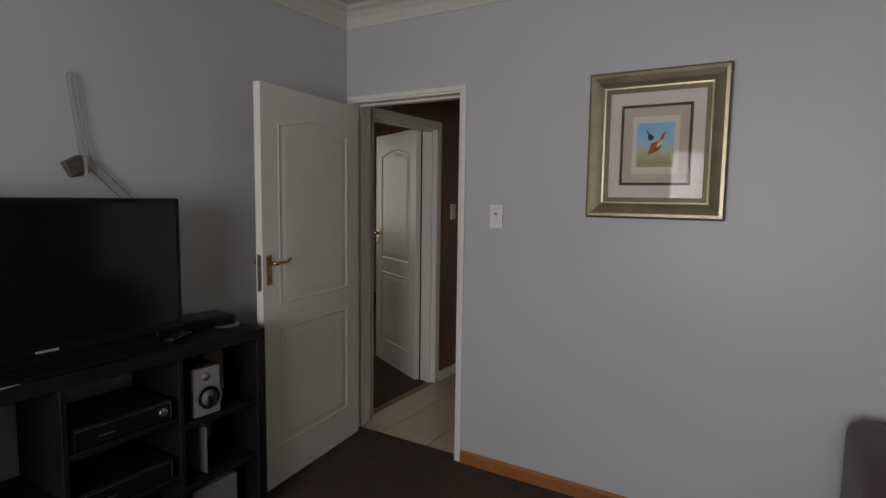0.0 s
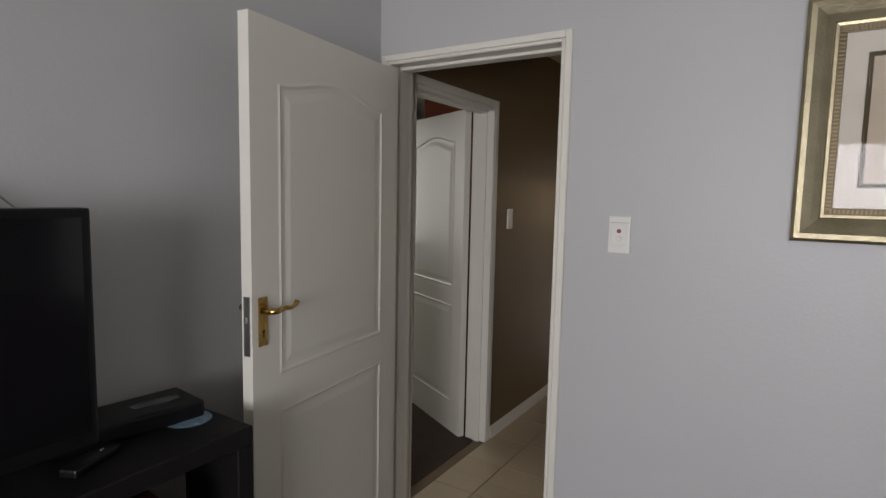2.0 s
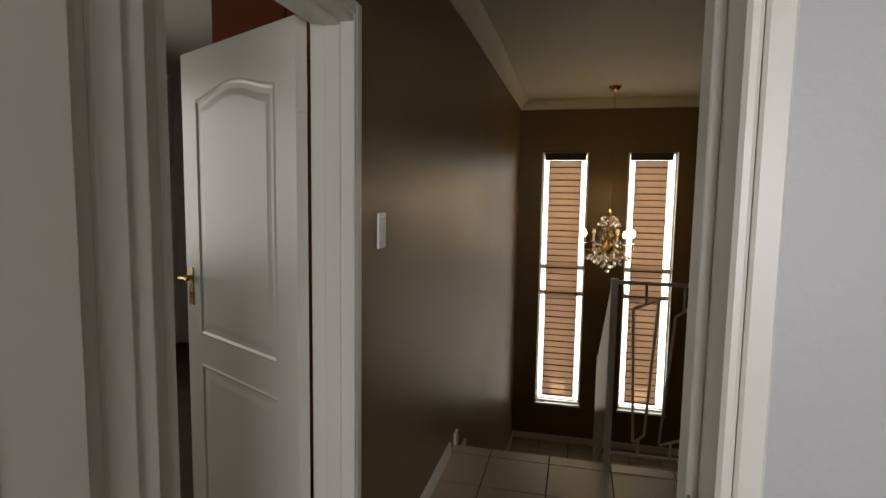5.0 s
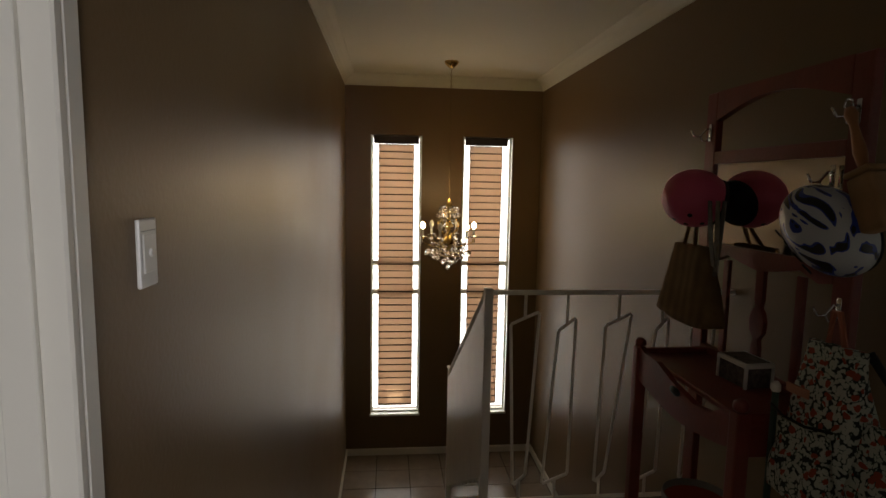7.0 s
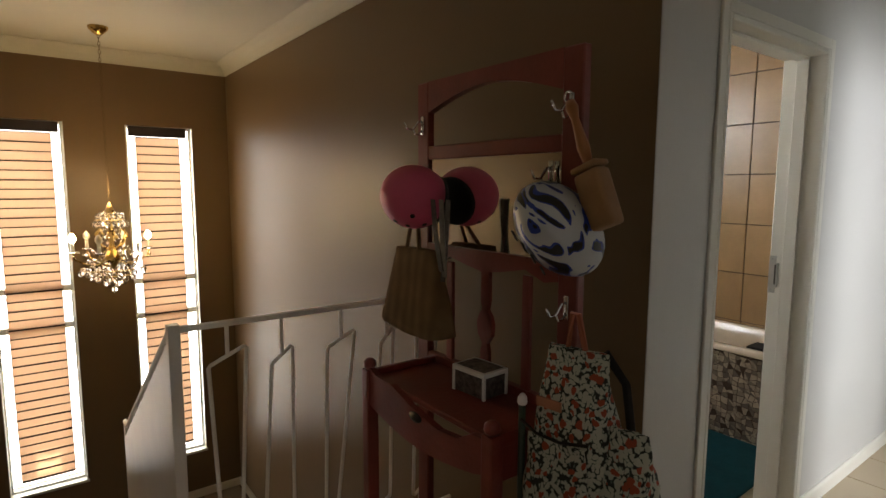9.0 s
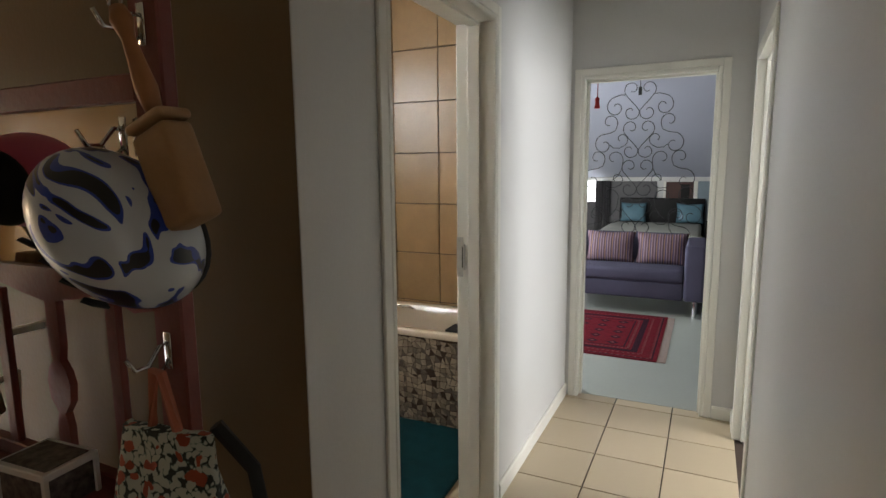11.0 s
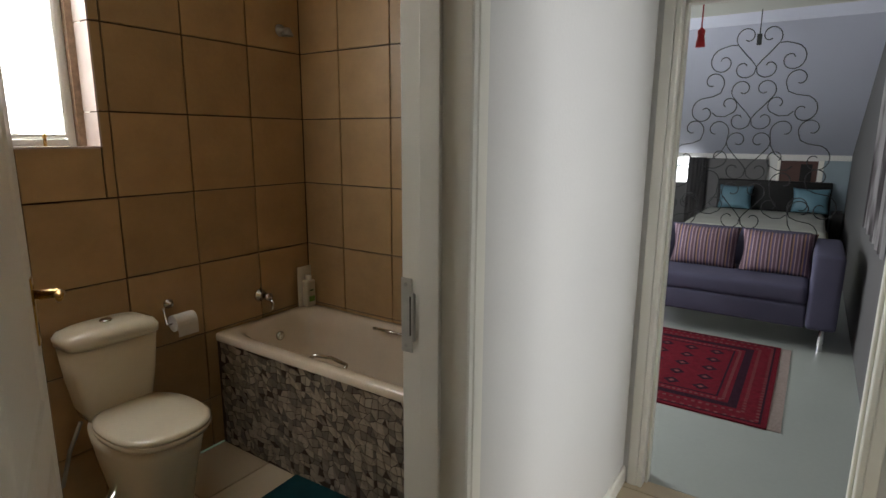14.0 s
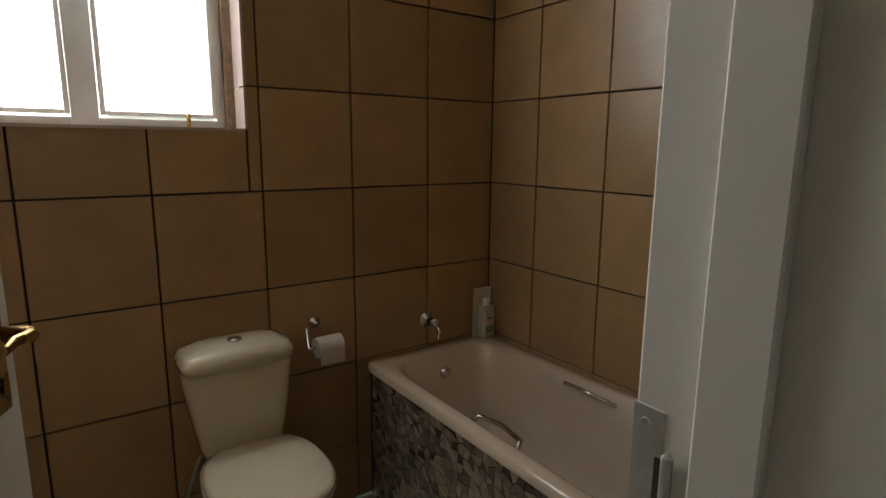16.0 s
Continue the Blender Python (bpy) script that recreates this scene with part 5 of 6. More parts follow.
for a, b in ((WB[0] + 0.031, 2.152), (2.228, WB[1] - 0.061)):
    for q in ((a, WB[2] + 0.035, a + 0.014, WB[3]), (b - 0.014, WB[2] + 0.035, b, WB[3]), (a + 0.014, WB[2] + 0.035, b - 0.014, WB[2] + 0.049)):
        part("casement", box(q[0], YT + 0.112, q[1], q[2], YT + 0.132, q[3], 0.002), SWITCHW, wb)
    ob = part("pane", box(a + 0.014, YT + 0.12, WB[2] + 0.049, b - 0.014, YT + 0.124, WB[3]), emit("daylit_obscured_glass", (1.0, 1.0, 0.97), 2.6), wb, "obscured glass bright with daylight")
    part("stay_peg", lathe([(0.006, 0), (0.006, 0.03), (0.009, 0.035), (0.004, 0.045)], 10, Matrix.Translation((a + 0.24, YT + 0.10, WB[2] + 0.004))), BRASS, wb)
    part("stay", tube([(a + 0.10, YT + 0.105, WB[2] + 0.04), (a + 0.28, YT + 0.10, WB[2] + 0.042)], 0.003, 6), STEEL, wb)
part("reveal_stone", box(WB[1] - 0.03, YT + 0.105, WB[2], WB[1], YT + 0.16, WB[3]), mat("rusty_mottled_putty", (0.36, 0.24, 0.15), 0.7, 0.5, 40, 0.4), wb, "mottled rusty putty edge")
part("reveal_tile", box(WB[1] - 0.004, YT - 0.002, WB[2], WB[1] + 0.004, YT + 0.105, 1.592), LITTILE, wb)
part("reveal_tile", box(WB[1] - 0.004, YT - 0.002, 1.597, WB[1] + 0.004, YT + 0.105, 1.925), LITTILE, wb)
part("reveal_tile", box(WB[1] - 0.004, YT - 0.002, 1.93, WB[1] + 0.004, YT + 0.105, WB[3]), LITTILE, wb)
part("sill_tile", box(WB[0], YT - 0.004, WB[2] - 0.006, WB[1] - 0.005, YT + 0.13, WB[2] + 0.003), LITTILE, wb)


def bathtub():
    x0, x1, y0, y1, zt = 3.035, XT - 0.002, YB + 0.15, YT - 0.002, 0.575
    t = thing("bathtub", Matrix.Translation((0, 0, 0)), "cream built-in bathtub with grab handles", "bathtub")
    bm = bmesh.new()
    cx, cy = (x0 + x1) / 2, (y0 + y1) / 2
    hx, hy = (x1 - x0) / 2, (y1 - y0) / 2
    def ring(ax, ay, z, p, n=64):
        out = []
        for i in range(n):
            a = 2 * math.pi * (i + 0.5) / n
            c, s = math.cos(a), math.sin(a)
            out.append(bm.verts.new((cx + ax * math.copysign(abs(c) ** (2 / p), c), cy + ay * math.copysign(abs(s) ** (2 / p), s), z)))
        return out
    rows = [ring(hx, hy, zt - 0.035, 60), ring(hx, hy, zt - 0.006, 60), ring(hx - 0.006, hy - 0.006, zt, 50), ring(hx - 0.045, hy - 0.05, zt + 0.002, 9), ring(hx - 0.06, hy - 0.07, zt - 0.008, 7),
            ring(hx - 0.075, hy - 0.10, zt - 0.10, 6), ring(hx - 0.10, hy - 0.16, zt - 0.30, 5), ring(hx - 0.14, hy - 0.22, zt - 0.385, 5), ring(hx - 0.2, hy - 0.3, zt - 0.40, 4)]
    for A, B in zip(rows, rows[1:]):
        for i in range(len(A)):
            bm.faces.new((A[i], A[(i + 1) % len(A)], B[(i + 1) % len(A)], B[i]))
    bm.faces.new(rows[-1])
    bmesh.ops.recalc_face_normals(bm, faces=bm.faces[:])
    part("tub", bm, BATHWHITE, t, "", True)
    for x, y, s in ((x0 + 0.075, 2.72, 1), (x1 - 0.062, 2.74, -1)):
        part("grab_handle", tube([(x + 0.004 * s, y - 0.11, zt - 0.03), (x + 0.03 * s, y - 0.095, zt - 0.015), (x + 0.04 * s, y, zt - 0.008), (x + 0.03 * s, y + 0.095, zt - 0.015), (x + 0.004 * s, y + 0.11, zt - 0.03)], 0.008, 8), CHROME, t, "chrome grab handle", True)
    part("overflow", lathe([(0.026, 0), (0.026, 0.006), (0.016, 0.016), (0.006, 0.018)], 20, Matrix.Translation((3.35, YT - 0.095, 0.485)) @ Matrix.Rotation(radians(90), 4, "X")), CHROME, t, "chrome overflow knob", True)
    return t


bathtub()
# mosaic apron: small broken stone chips set in dark grout
ap = thing("bath_apron", Matrix.Translation((3.05, 0, 0)), "broken grey stone mosaic panel along the bathtub", "bath panel")
part("bed", box(0.0, YB + 0.12, 0.0, 0.03, YT - 0.002, 0.538), GROUT, ap, "dark grout bed")
CHIP = mat("grey_stone_chip", (0.31, 0.255, 0.19), 0.5, 0.7, 30, 0.2, 80)
nt = CHIP.node_tree
geo = nt.nodes.new("ShaderNodeNewGeometry")
hsv = nt.nodes.new("ShaderNodeHueSaturation")
mr = nt.nodes.new("ShaderNodeMapRange")
mr.inputs["To Min"].default_value, mr.inputs["To Max"].default_value = 0.25, 1.35
src = nt.nodes["Principled BSDF"].inputs["Base Color"].links[0].from_socket
nt.links.new(geo.outputs["Random Per Island"], mr.inputs[0]); nt.links.new(mr.outputs[0], hsv.inputs["Value"]); nt.links.new(src, hsv.inputs["Color"]); nt.links.new(hsv.outputs[0], nt.nodes["Principled BSDF"].inputs["Base Color"])
rng = random.Random(11)
vs_, fs_ = [], []
step = 0.031
ny, nz = int((YT - YB - 0.125) / step), int(0.535 / step)
jit = [[(rng.uniform(-0.011, 0.011), rng.uniform(-0.011, 0.011)) for _ in range(nz + 1)] for _ in range(ny + 1)]
for i in range(ny):
    for k in range(nz):
        q = [(YB + 0.125 + (i + a) * step + jit[i + a][k + b][0], (k + b) * step + jit[i + a][k + b][1] + 0.002) for a, b in ((0, 0), (1, 0), (1, 1), (0, 1))]
        cy_, cz_ = sum(p[0] for p in q) / 4, sum(p[1] for p in q) / 4
        for tri in ((q,) if rng.random() < 0.55 else ((q[0], q[1], q[2]), (q[0], q[2], q[3]))):
            my, mz = sum(p[0] for p in tri) / len(tri), sum(p[1] for p in tri) / len(tri)
            if rng.random() < 0.06:
                continue
            hgt = rng.uniform(0.002, 0.005)
            b0 = len(vs_)
            m_ = len(tri)
            for x_, sc_ in ((0.0, 0.88), (-hgt, 0.80)):
                vs_ += [(x_, my + (p[0] - my) * sc_, min(0.534, max(0.003, mz + (p[1] - mz) * sc_))) for p in tri]
            fs_.append(tuple(b0 + m_ + j for j in range(m_))[::-1])
            fs_ += [(b0 + j, b0 + (j + 1) % m_, b0 + m_ + (j + 1) % m_, b0 + m_ + j) for j in range(m_)]
me = bpy.data.meshes.new("mosaic_chips"); me.from_pydata(vs_, [], fs_); me.update(); me.materials.append(CHIP)
ob = new("mosaic", me); ob.parent = ap
tagged(ob, "irregular grey and cream stone chips", "", "", "stuff")


def toilet():
    t = thing("toilet", Matrix.Translation((2.515, YT, 0.0)), "cream close-coupled toilet with closed lid", "toilet")
    def loft(rows, name, label=""):
        bm = bmesh.new()
        rr = []
        for cx, cy, z, ax, ay, p in rows:
            ring = []
            for i in range(36):
                a = 2 * math.pi * i / 36
                c, s = math.cos(a), math.sin(a)
                ring.append(bm.verts.new((cx + ax * math.copysign(abs(c) ** (2 / p), c), cy + ay * math.copysign(abs(s) ** (2 / p), s), z)))
            rr.append(ring)
        for A, B in zip(rr, rr[1:]):
            for i in range(36):
                bm.faces.new((A[i], A[(i + 1) % 36], B[(i + 1) % 36], B[i]))
        bm.faces.new(rr[0][::-1]), bm.faces.new(rr[-1])
        bmesh.ops.recalc_face_normals(bm, faces=bm.faces[:])
        return part(name, bm, CERAMIC, t, label, True)
    loft([(0, -0.105, 0.438, 0.118, 0.075, 5), (0, -0.105, 0.48, 0.13, 0.082, 5), (0, -0.105, 0.60, 0.15, 0.09, 5), (0, -0.105, 0.735, 0.163, 0.095, 5)], "cistern", "tapered cistern")
    loft([(0, -0.105, 0.737, 0.170, 0.100, 5), (0, -0.105, 0.765, 0.172, 0.102, 5), (0, -0.105, 0.787, 0.160, 0.092, 4), (0, -0.105, 0.800, 0.12, 0.065, 3.5)], "cistern_lid", "rounded cistern lid")
    part("flush_button", lathe([(0.022, 0), (0.022, 0.005), (0.018, 0.009), (0.006, 0.010)], 24, Matrix.Translation((0, -0.105, 0.800))), CHROME, t, "chrome push button", True)
    loft([(0, -0.26, 0.0, 0.10, 0.22, 3), (0, -0.27, 0.05, 0.095, 0.21, 3), (0, -0.30, 0.16, 0.10, 0.23, 2.6), (0, -0.31, 0.29, 0.14, 0.23, 2.4), (0, -0.325, 0.39, 0.16, 0.245, 2.3), (0, -0.325, 0.437, 0.163, 0.247, 2.3)], "bowl", "")
    loft([(0.008, -0.365, 0.439, 0.172, 0.215, 2.5), (0.008, -0.365, 0.457, 0.176, 0.22, 2.5), (0.008, -0.365, 0.460, 0.172, 0.216, 2.5)], "seat", "")
    loft([(0.008, -0.365, 0.462, 0.174, 0.218, 2.5), (0.008, -0.365, 0.474, 0.174, 0.218, 2.5), (0.008, -0.365, 0.482, 0.162, 0.205, 2.4), (0.008, -0.365, 0.486, 0.10, 0.15, 2.2)], "lid", "closed seat lid")
    part("supply_pipe", tube([(-0.12, -0.08, 0.42), (-0.16, -0.05, 0.3), (-0.20, -0.06, 0.18), (-0.25, -0.03, 0.17), (-0.27, -0.005, 0.2)], 0.008, 8), STEEL, t, "grey supply pipe", True)
    part("stop_valve", lathe([(0.014, 0), (0.016, 0.03), (0.008, 0.035)], 12, Matrix.Translation((-0.27, -0.04, 0.19)) @ Matrix.Rotation(radians(90), 4, "X")), STEEL, t)


toilet()
rl = thing("toilet_roll_holder", Matrix.Translation((2.845, YT, 0.70)), "chrome toilet roll holder with a white paper roll", "toilet roll holder")
part("bracket", lathe([(0.022, 0), (0.022, 0.006), (0.009, 0.01), (0.009, 0.03)], 18, Matrix.Translation((-0.02, 0, 0.075)) @ Matrix.Rotation(radians(90), 4, "X")), CHROME, rl, "", True)
part("bar", tube([(-0.02, -0.03, 0.075), (-0.065, -0.04, 0.07), (-0.068, -0.06, 0.0), (-0.06, -0.065, 0.0), (0.06, -0.065, 0.0)], 0.004, 8), CHROME, rl, "", True)
part("roll", lathe([(0.02, -0.048), (0.037, -0.048), (0.038, 0.048), (0.02, 0.05), (0.02, 0.045)], 28, Matrix.Translation((0.005, -0.065, 0.0)) @ Matrix.Rotation(radians(90), 4, "Y")), mat("toilet_paper", (0.62, 0.58, 0.52), 0.95, 0.95, 20, 0.3), rl, "white paper roll")
part("paper_tail", box(-0.042, -0.106, -0.055, 0.052, -0.103, 0.0, 0.001), mat("toilet_paper_tail", (0.62, 0.58, 0.52), 0.95), rl)
tp = thing("bath_tap", Matrix.Translation((3.315, YT, 0.70)), "chrome bath mixer tap on the tiled wall", "tap")
part("flange", lathe([(0.034, 0), (0.032, 0.008), (0.014, 0.016), (0.014, 0.05), (0.02, 0.054), (0.02, 0.075), (0.006, 0.08)], 22, Matrix.Rotation(radians(90), 4, "X")), CHROME, tp, "", True)
part("lever", tube([(0, -0.065, 0), (0.015, -0.085, -0.035), (-0.005, -0.10, -0.06)], 0.007, 8), CHROME, tp, "chrome lever", True)
sh = thing("shower_head", Matrix.Translation((3.53, YT, 2.03)), "small chrome shower fitting high on the tiled wall", "shower head")
part("flange", lathe([(0.03, 0), (0.028, 0.008), (0.01, 0.014), (0.01, 0.05)], 20, Matrix.Rotation(radians(90), 4, "X")), STEEL, sh, "", True)
part("nozzle", lathe([(0.012, 0), (0.03, -0.035), (0.028, -0.04)], 18, Matrix.Translation((0, -0.055, 0.008))), STEEL, sh, "", True)
bo = thing("shampoo_bottle", Matrix.Translation((XT - 0.05, YT - 0.05, 0.577)), "pale bottle with green print in the bath corner", "bottle")
part("body", box(-0.032, -0.022, 0.0, 0.032, 0.022, 0.15, 0.012, 3), mat("pale_bottle_plastic", (0.55, 0.52, 0.42), 0.4), bo, "", True)
part("cap", lathe([(0.016, 0.15), (0.017, 0.175), (0.015, 0.18)], 16), SWITCHW, bo)
part("print_bar", box(-0.02, -0.0235, 0.03, 0.02, -0.0222, 0.06), mat("green_print", (0.12, 0.28, 0.05), 0.5), bo)
part("print_bar", box(-0.014, -0.0235, 0.09, 0.014, -0.0222, 0.098), mat("dark_green_print", (0.05, 0.12, 0.08), 0.5), bo)
part("soap_card", box(-0.055, 0.024, 0.0, 0.045, 0.03, 0.225, 0.002), mat("white_card", (0.6, 0.56, 0.46), 0.7), bo, "white card behind the bottle")
bs = thing("bath_sponge", Matrix.Translation((3.20, 2.10, 0.577)), "black cloth lying over the bath edge", "cloth")
part("cloth", box(-0.12, -0.09, -0.004, 0.02, 0.05, 0.012, 0.006, 2), PAD, bs)
bm_ = thing("bath_mat", Matrix.Translation((2.66, 2.22, 0.002)) @ Matrix.Rotation(radians(2), 4, "Z"), "teal tufted bath mat on the tiled floor", "bath mat")
TEAL = mat("teal_tufted_cotton", (0.012, 0.065, 0.075), 0.95, 0.7, 14, 1.0, 420, spec=0.1)
g = box(-0.42, -0.36, 0.0, 0.40, 0.62, 0.022, 0.01, 3)
part("tufting", g, TEAL, bm_, "", True)
PLATE = mat("zinc_strike_plate", (0.50, 0.50, 0.47), 0.4, 0.8, 30, 0.1, 90, metal=0.4)
lt = tagged(part("strike_plate", box(DB[1] - 0.024, YB + 0.132, 1.035, DB[1] - 0.0215, YB + 0.162, 1.205, 0.001), PLATE), "zinc strike plate with a raised keep screwed to the door frame", "strike plate")
part("keep", box(DB[1] - 0.034, YB + 0.120, 1.065, DB[1] - 0.0245, YB + 0.129, 1.175, 0.003), PLATE, lt, "raised keep")
part("keep_slot", box(DB[1] - 0.0255, YB + 0.130, 1.075, DB[1] - 0.0242, YB + 0.138, 1.165), mat("dark_slot", (0.05, 0.045, 0.04), 0.8), lt, "dark slot")
for zz in (1.05, 1.19):
    part("screw", lathe([(0.0048, 0), (0.004, 0.0012), (0.001, 0.0006)], 12, Matrix.Translation((DB[1] - 0.0242, YB + 0.149, zz)) @ Matrix.Rotation(radians(-90), 4, "Y")), STEEL, lt)
lt = tagged(part("strike_plate", box(D1[1] - 0.0245, 0.03, 1.06, D1[1] - 0.0222, 0.055, 1.20, 0.001), STEEL), "worn steel strike plate on the door frame", "strike plate")

# ---- bedroom things ----
def sofa():
    t = thing("sofa", Matrix.Translation((6.15, 0, 0)), "violet-grey upholstered sofa with block arms and chrome legs", "sofa")
    part("arm", box(0.0, 0.82, 0.17, 0.86, 1.01, 0.72, 0.035, 3), GREYBLUE, t, "block arm", True)
    part("arm", box(0.0, 2.66, 0.17, 0.86, 2.85, 0.72, 0.035, 3), GREYBLUE, t, "block arm", True)
    part("seat_base", box(0.01, 1.012, 0.17, 0.70, 2.658, 0.34, 0.02, 2), GREYBLUE, t, "", True)
    part("seat_cushion", box(0.0, 1.014, 0.34, 0.66, 2.656, 0.47, 0.04, 3), GREYBLUE, t, "", True)
    part("backrest", box(0.62, 1.012, 0.30, 0.86, 2.658, 0.76, 0.05, 3), GREYBLUE, t, "", True)
    for x in (0.08, 0.78):
        for y in (0.90, 2.77):
            part("leg", lathe([(0.02, 0), (0.02, 0.17)], 14, Matrix.Translation((x, y, 0))), CHROME, t, "chrome tube leg")


sofa()
stripes = bpy.data.materials.new("plum_striped_cloth")
stripes.use_nodes = True
n, lk = stripes.node_tree.nodes, stripes.node_tree.links.new
tc, wv, rp = n.new("ShaderNodeTexCoord"), n.new("ShaderNodeTexWave"), n.new("ShaderNodeValToRGB")
wv.bands_direction, wv.wave_profile = "Y", "SAW"
wv.inputs["Scale"].default_value, wv.inputs["Distortion"].default_value = 4.2, 0.3
rp.color_ramp.interpolation = "CONSTANT"
e = rp.color_ramp.elements
e[0].position, e[0].color = 0.0, (0.11, 0.06, 0.08, 1)
e[1].position, e[1].color = 0.25, (0.33, 0.23, 0.24, 1)
for p_, c_ in ((0.35, (0.10, 0.07, 0.13, 1)), (0.55, (0.27, 0.15, 0.10, 1)), (0.68, (0.06, 0.035, 0.05, 1)), (0.85, (0.25, 0.17, 0.21, 1))):
    k = e.new(p_); k.color = c_
lk(tc.outputs["Object"], wv.inputs[0]); lk(wv.outputs[0], rp.inputs[0]); lk(rp.outputs[0], n["Principled BSDF"].inputs["Base Color"])
n["Principled BSDF"].inputs["Roughness"].default_value = 0.8


def cushion(at, w, h, material, label):
    t = thing("cushion", at, label, "cushion")
    bm = bmesh.new()
    N = 14
    for side in (1, -1):
        g = [[None] * (N + 1) for _ in range(N + 1)]
        for i in range(N + 1):
            for k in range(N + 1):
                u, v = 2 * i / N - 1, 2 * k / N - 1
                e_ = (1 - u * u) * (1 - v * v)
                pin = 1 - 0.06 * (1 - (u * v) ** 2)
                g[i][k] = bm.verts.new((side * 0.075 * e_ ** 0.45, u * w / 2 * (pin + 0.04 * abs(v)), v * h / 2 * (pin + 0.04 * abs(u))))
        for i in range(N):
            for k in range(N):
                bm.faces.new((g[i][k], g[i + 1][k], g[i + 1][k + 1], g[i][k + 1]))
    bmesh.ops.remove_doubles(bm, verts=bm.verts[:], dist=1e-5)
    bmesh.ops.recalc_face_normals(bm, faces=bm.faces[:])
    part("cover", bm, material, t, "", True)


for y in (1.25, 1.78, 2.35):
    cushion(Matrix.Translation((6.60, y, 0.625)) @ Matrix.Rotation(radians(14), 4, "Y"), 0.50, 0.34, stripes, "plum and beige striped cushion on the sofa")

rg = thing("persian_rug", Matrix.Translation((5.42, 1.85, 0.001)), "deep red patterned woven rug with a pale fringe", "rug")
REDW = mat("deep_red_wool", (0.16, 0.012, 0.022), 0.95, 0.6, 30, 0.6, 300, spec=0.1)
NAVYW = mat("dark_wool", (0.035, 0.012, 0.022), 0.95, 0.6, 30, 0.6, 300, spec=0.1)
ROSEW = mat("rose_beige_wool", (0.20, 0.07, 0.07), 0.95, 0.6, 30, 0.6, 300, spec=0.1)
part("field", box(-0.70, -0.72, 0, 0.70, 0.72, 0.008), REDW, rg)
dk, rs = bmesh.new(), bmesh.new()
for (ins, w) in ((0.03, 0.012), (0.16, 0.05), (0.27, 0.012)):
    a, b = 0.70 - ins, 0.72 - ins
    for q in ((-a, -b, a, -b + w), (-a, b - w, a, b), (-a, -b + w, -a + w, b - w), (a - w, -b + w, a, b - w)):
        add_box(dk, q[0], q[1], 0.008, q[2], q[3], 0.0092)
for ins in (0.05, 0.125, 0.24):
    a, b = 0.70 - ins, 0.72 - ins
    for k in range(30):
        u = -1 + 2 * (k + 0.5) / 30
        for q in ((u * a, -b), (u * a, b), (-a, u * b), (a, u * b)):
            add_box(rs, q[0] - 0.009, q[1] - 0.009, 0.008, q[0] + 0.009, q[1] + 0.009, 0.0095)
for i in range(5):
    for k in range(5):
        x, y = -0.34 + 0.17 * i, -0.34 + 0.17 * k
        merge(dk, prism([(x - 0.05, y), (x, y - 0.05), (x + 0.05, y), (x, y + 0.05)], 0.0012, "z", 0.008))
        merge(rs, prism([(x - 0.02, y), (x, y - 0.02), (x + 0.02, y), (x, y + 0.02)], 0.002, "z", 0.008))
tagged(part("dark_border", dk, NAVYW, rg, "dark border bands and medallions"), kind="stuff")
tagged(part("light_motif", rs, ROSEW, rg, "small rose-beige motifs"), kind="stuff")
fr_ = bmesh.new()
for k in range(90):
    x = -0.69 + 1.38 * k / 89
    for s in (-1, 1):
        add_box(fr_, x - 0.005, min(s * 0.72, s * 0.785), 0, x + 0.005, max(s * 0.72, s * 0.785), 0.004)
tagged(part("fringe", fr_, mat("pale_fringe_cotton", (0.36, 0.28, 0.25), 0.95, 0.8, 40, 0.4), rg, "pale knotted fringe"), kind="stuff")


def heart_scroll():
    """A hanging iron screen of crossing scrolls: hearts down the middle, curls stepping out on both sides."""
    t = thing("iron_scroll_screen", Matrix.Translation((7.22, 1.60, 2.47)), "black wrought-iron scroll screen hanging from the ceiling edge", "iron screen")
    U = 0.002
    def spiral(cu, cv, r0, r1, a0, a1, n=18):
        return [(cu + (r0 + (r1 - r0) * i / n) * math.cos(radians(a0 + (a1 - a0) * i / n)), cv + (r0 + (r1 - r0) * i / n) * math.sin(radians(a0 + (a1 - a0) * i / n))) for i in range(n + 1)]
    def rod(path, du=0, dv=0):
        for s in (1, -1):
            part("scroll", tube([(0.004 * s, -s * (u + du) * U, -(v + dv) * U * 1.03) for u, v in path], 0.0046, 6), IRON, t, "", True)
    middle = spiral(43, 43, 13, 46, 60, 398) + [(45, 112), (18, 140), (0, 165)] + spiral(46, 168, 47, 12, 150, -140)
    shoulder = [(82, 74), (104, 72)] + spiral(130, 140, 60, 12, -85, 330)
    step = spiral(165, 222, 14, 48, 100, -200) + [(130, 268), (160, 282)] + spiral(192, 348, 60, 12, -75, 300)
    inner = spiral(95, 318, 13, 40, 45, -235) + [(105, 368), (140, 366), (158, 350)]
    large = spiral(132, 428, 14, 52, 80, -190) + [(88, 490), (108, 525), (138, 550)]
    for v in (0, 213, 428, 643):
        rod(middle, 0, v)
    rod(shoulder)
    for u, v in ((0, 0), (66, 200), (112, 400), (60, 520)):
        rod(step, u, v)
    for v in (0, 225, 430):
        rod(inner, 0 if v == 0 else 20, v)
    for u, v in ((0, 0), (20, 215), (100, 330)):
        rod(large, u, v)
    part("bracket", box(-0.02, -0.018, -0.16, 0.02, 0.018, -0.07, 0.003), IRON, t)
    part("hanger", tube([(0, 0, -0.08), (0, 0, 0.132)], 0.004, 6), IRON, t)


heart_scroll()


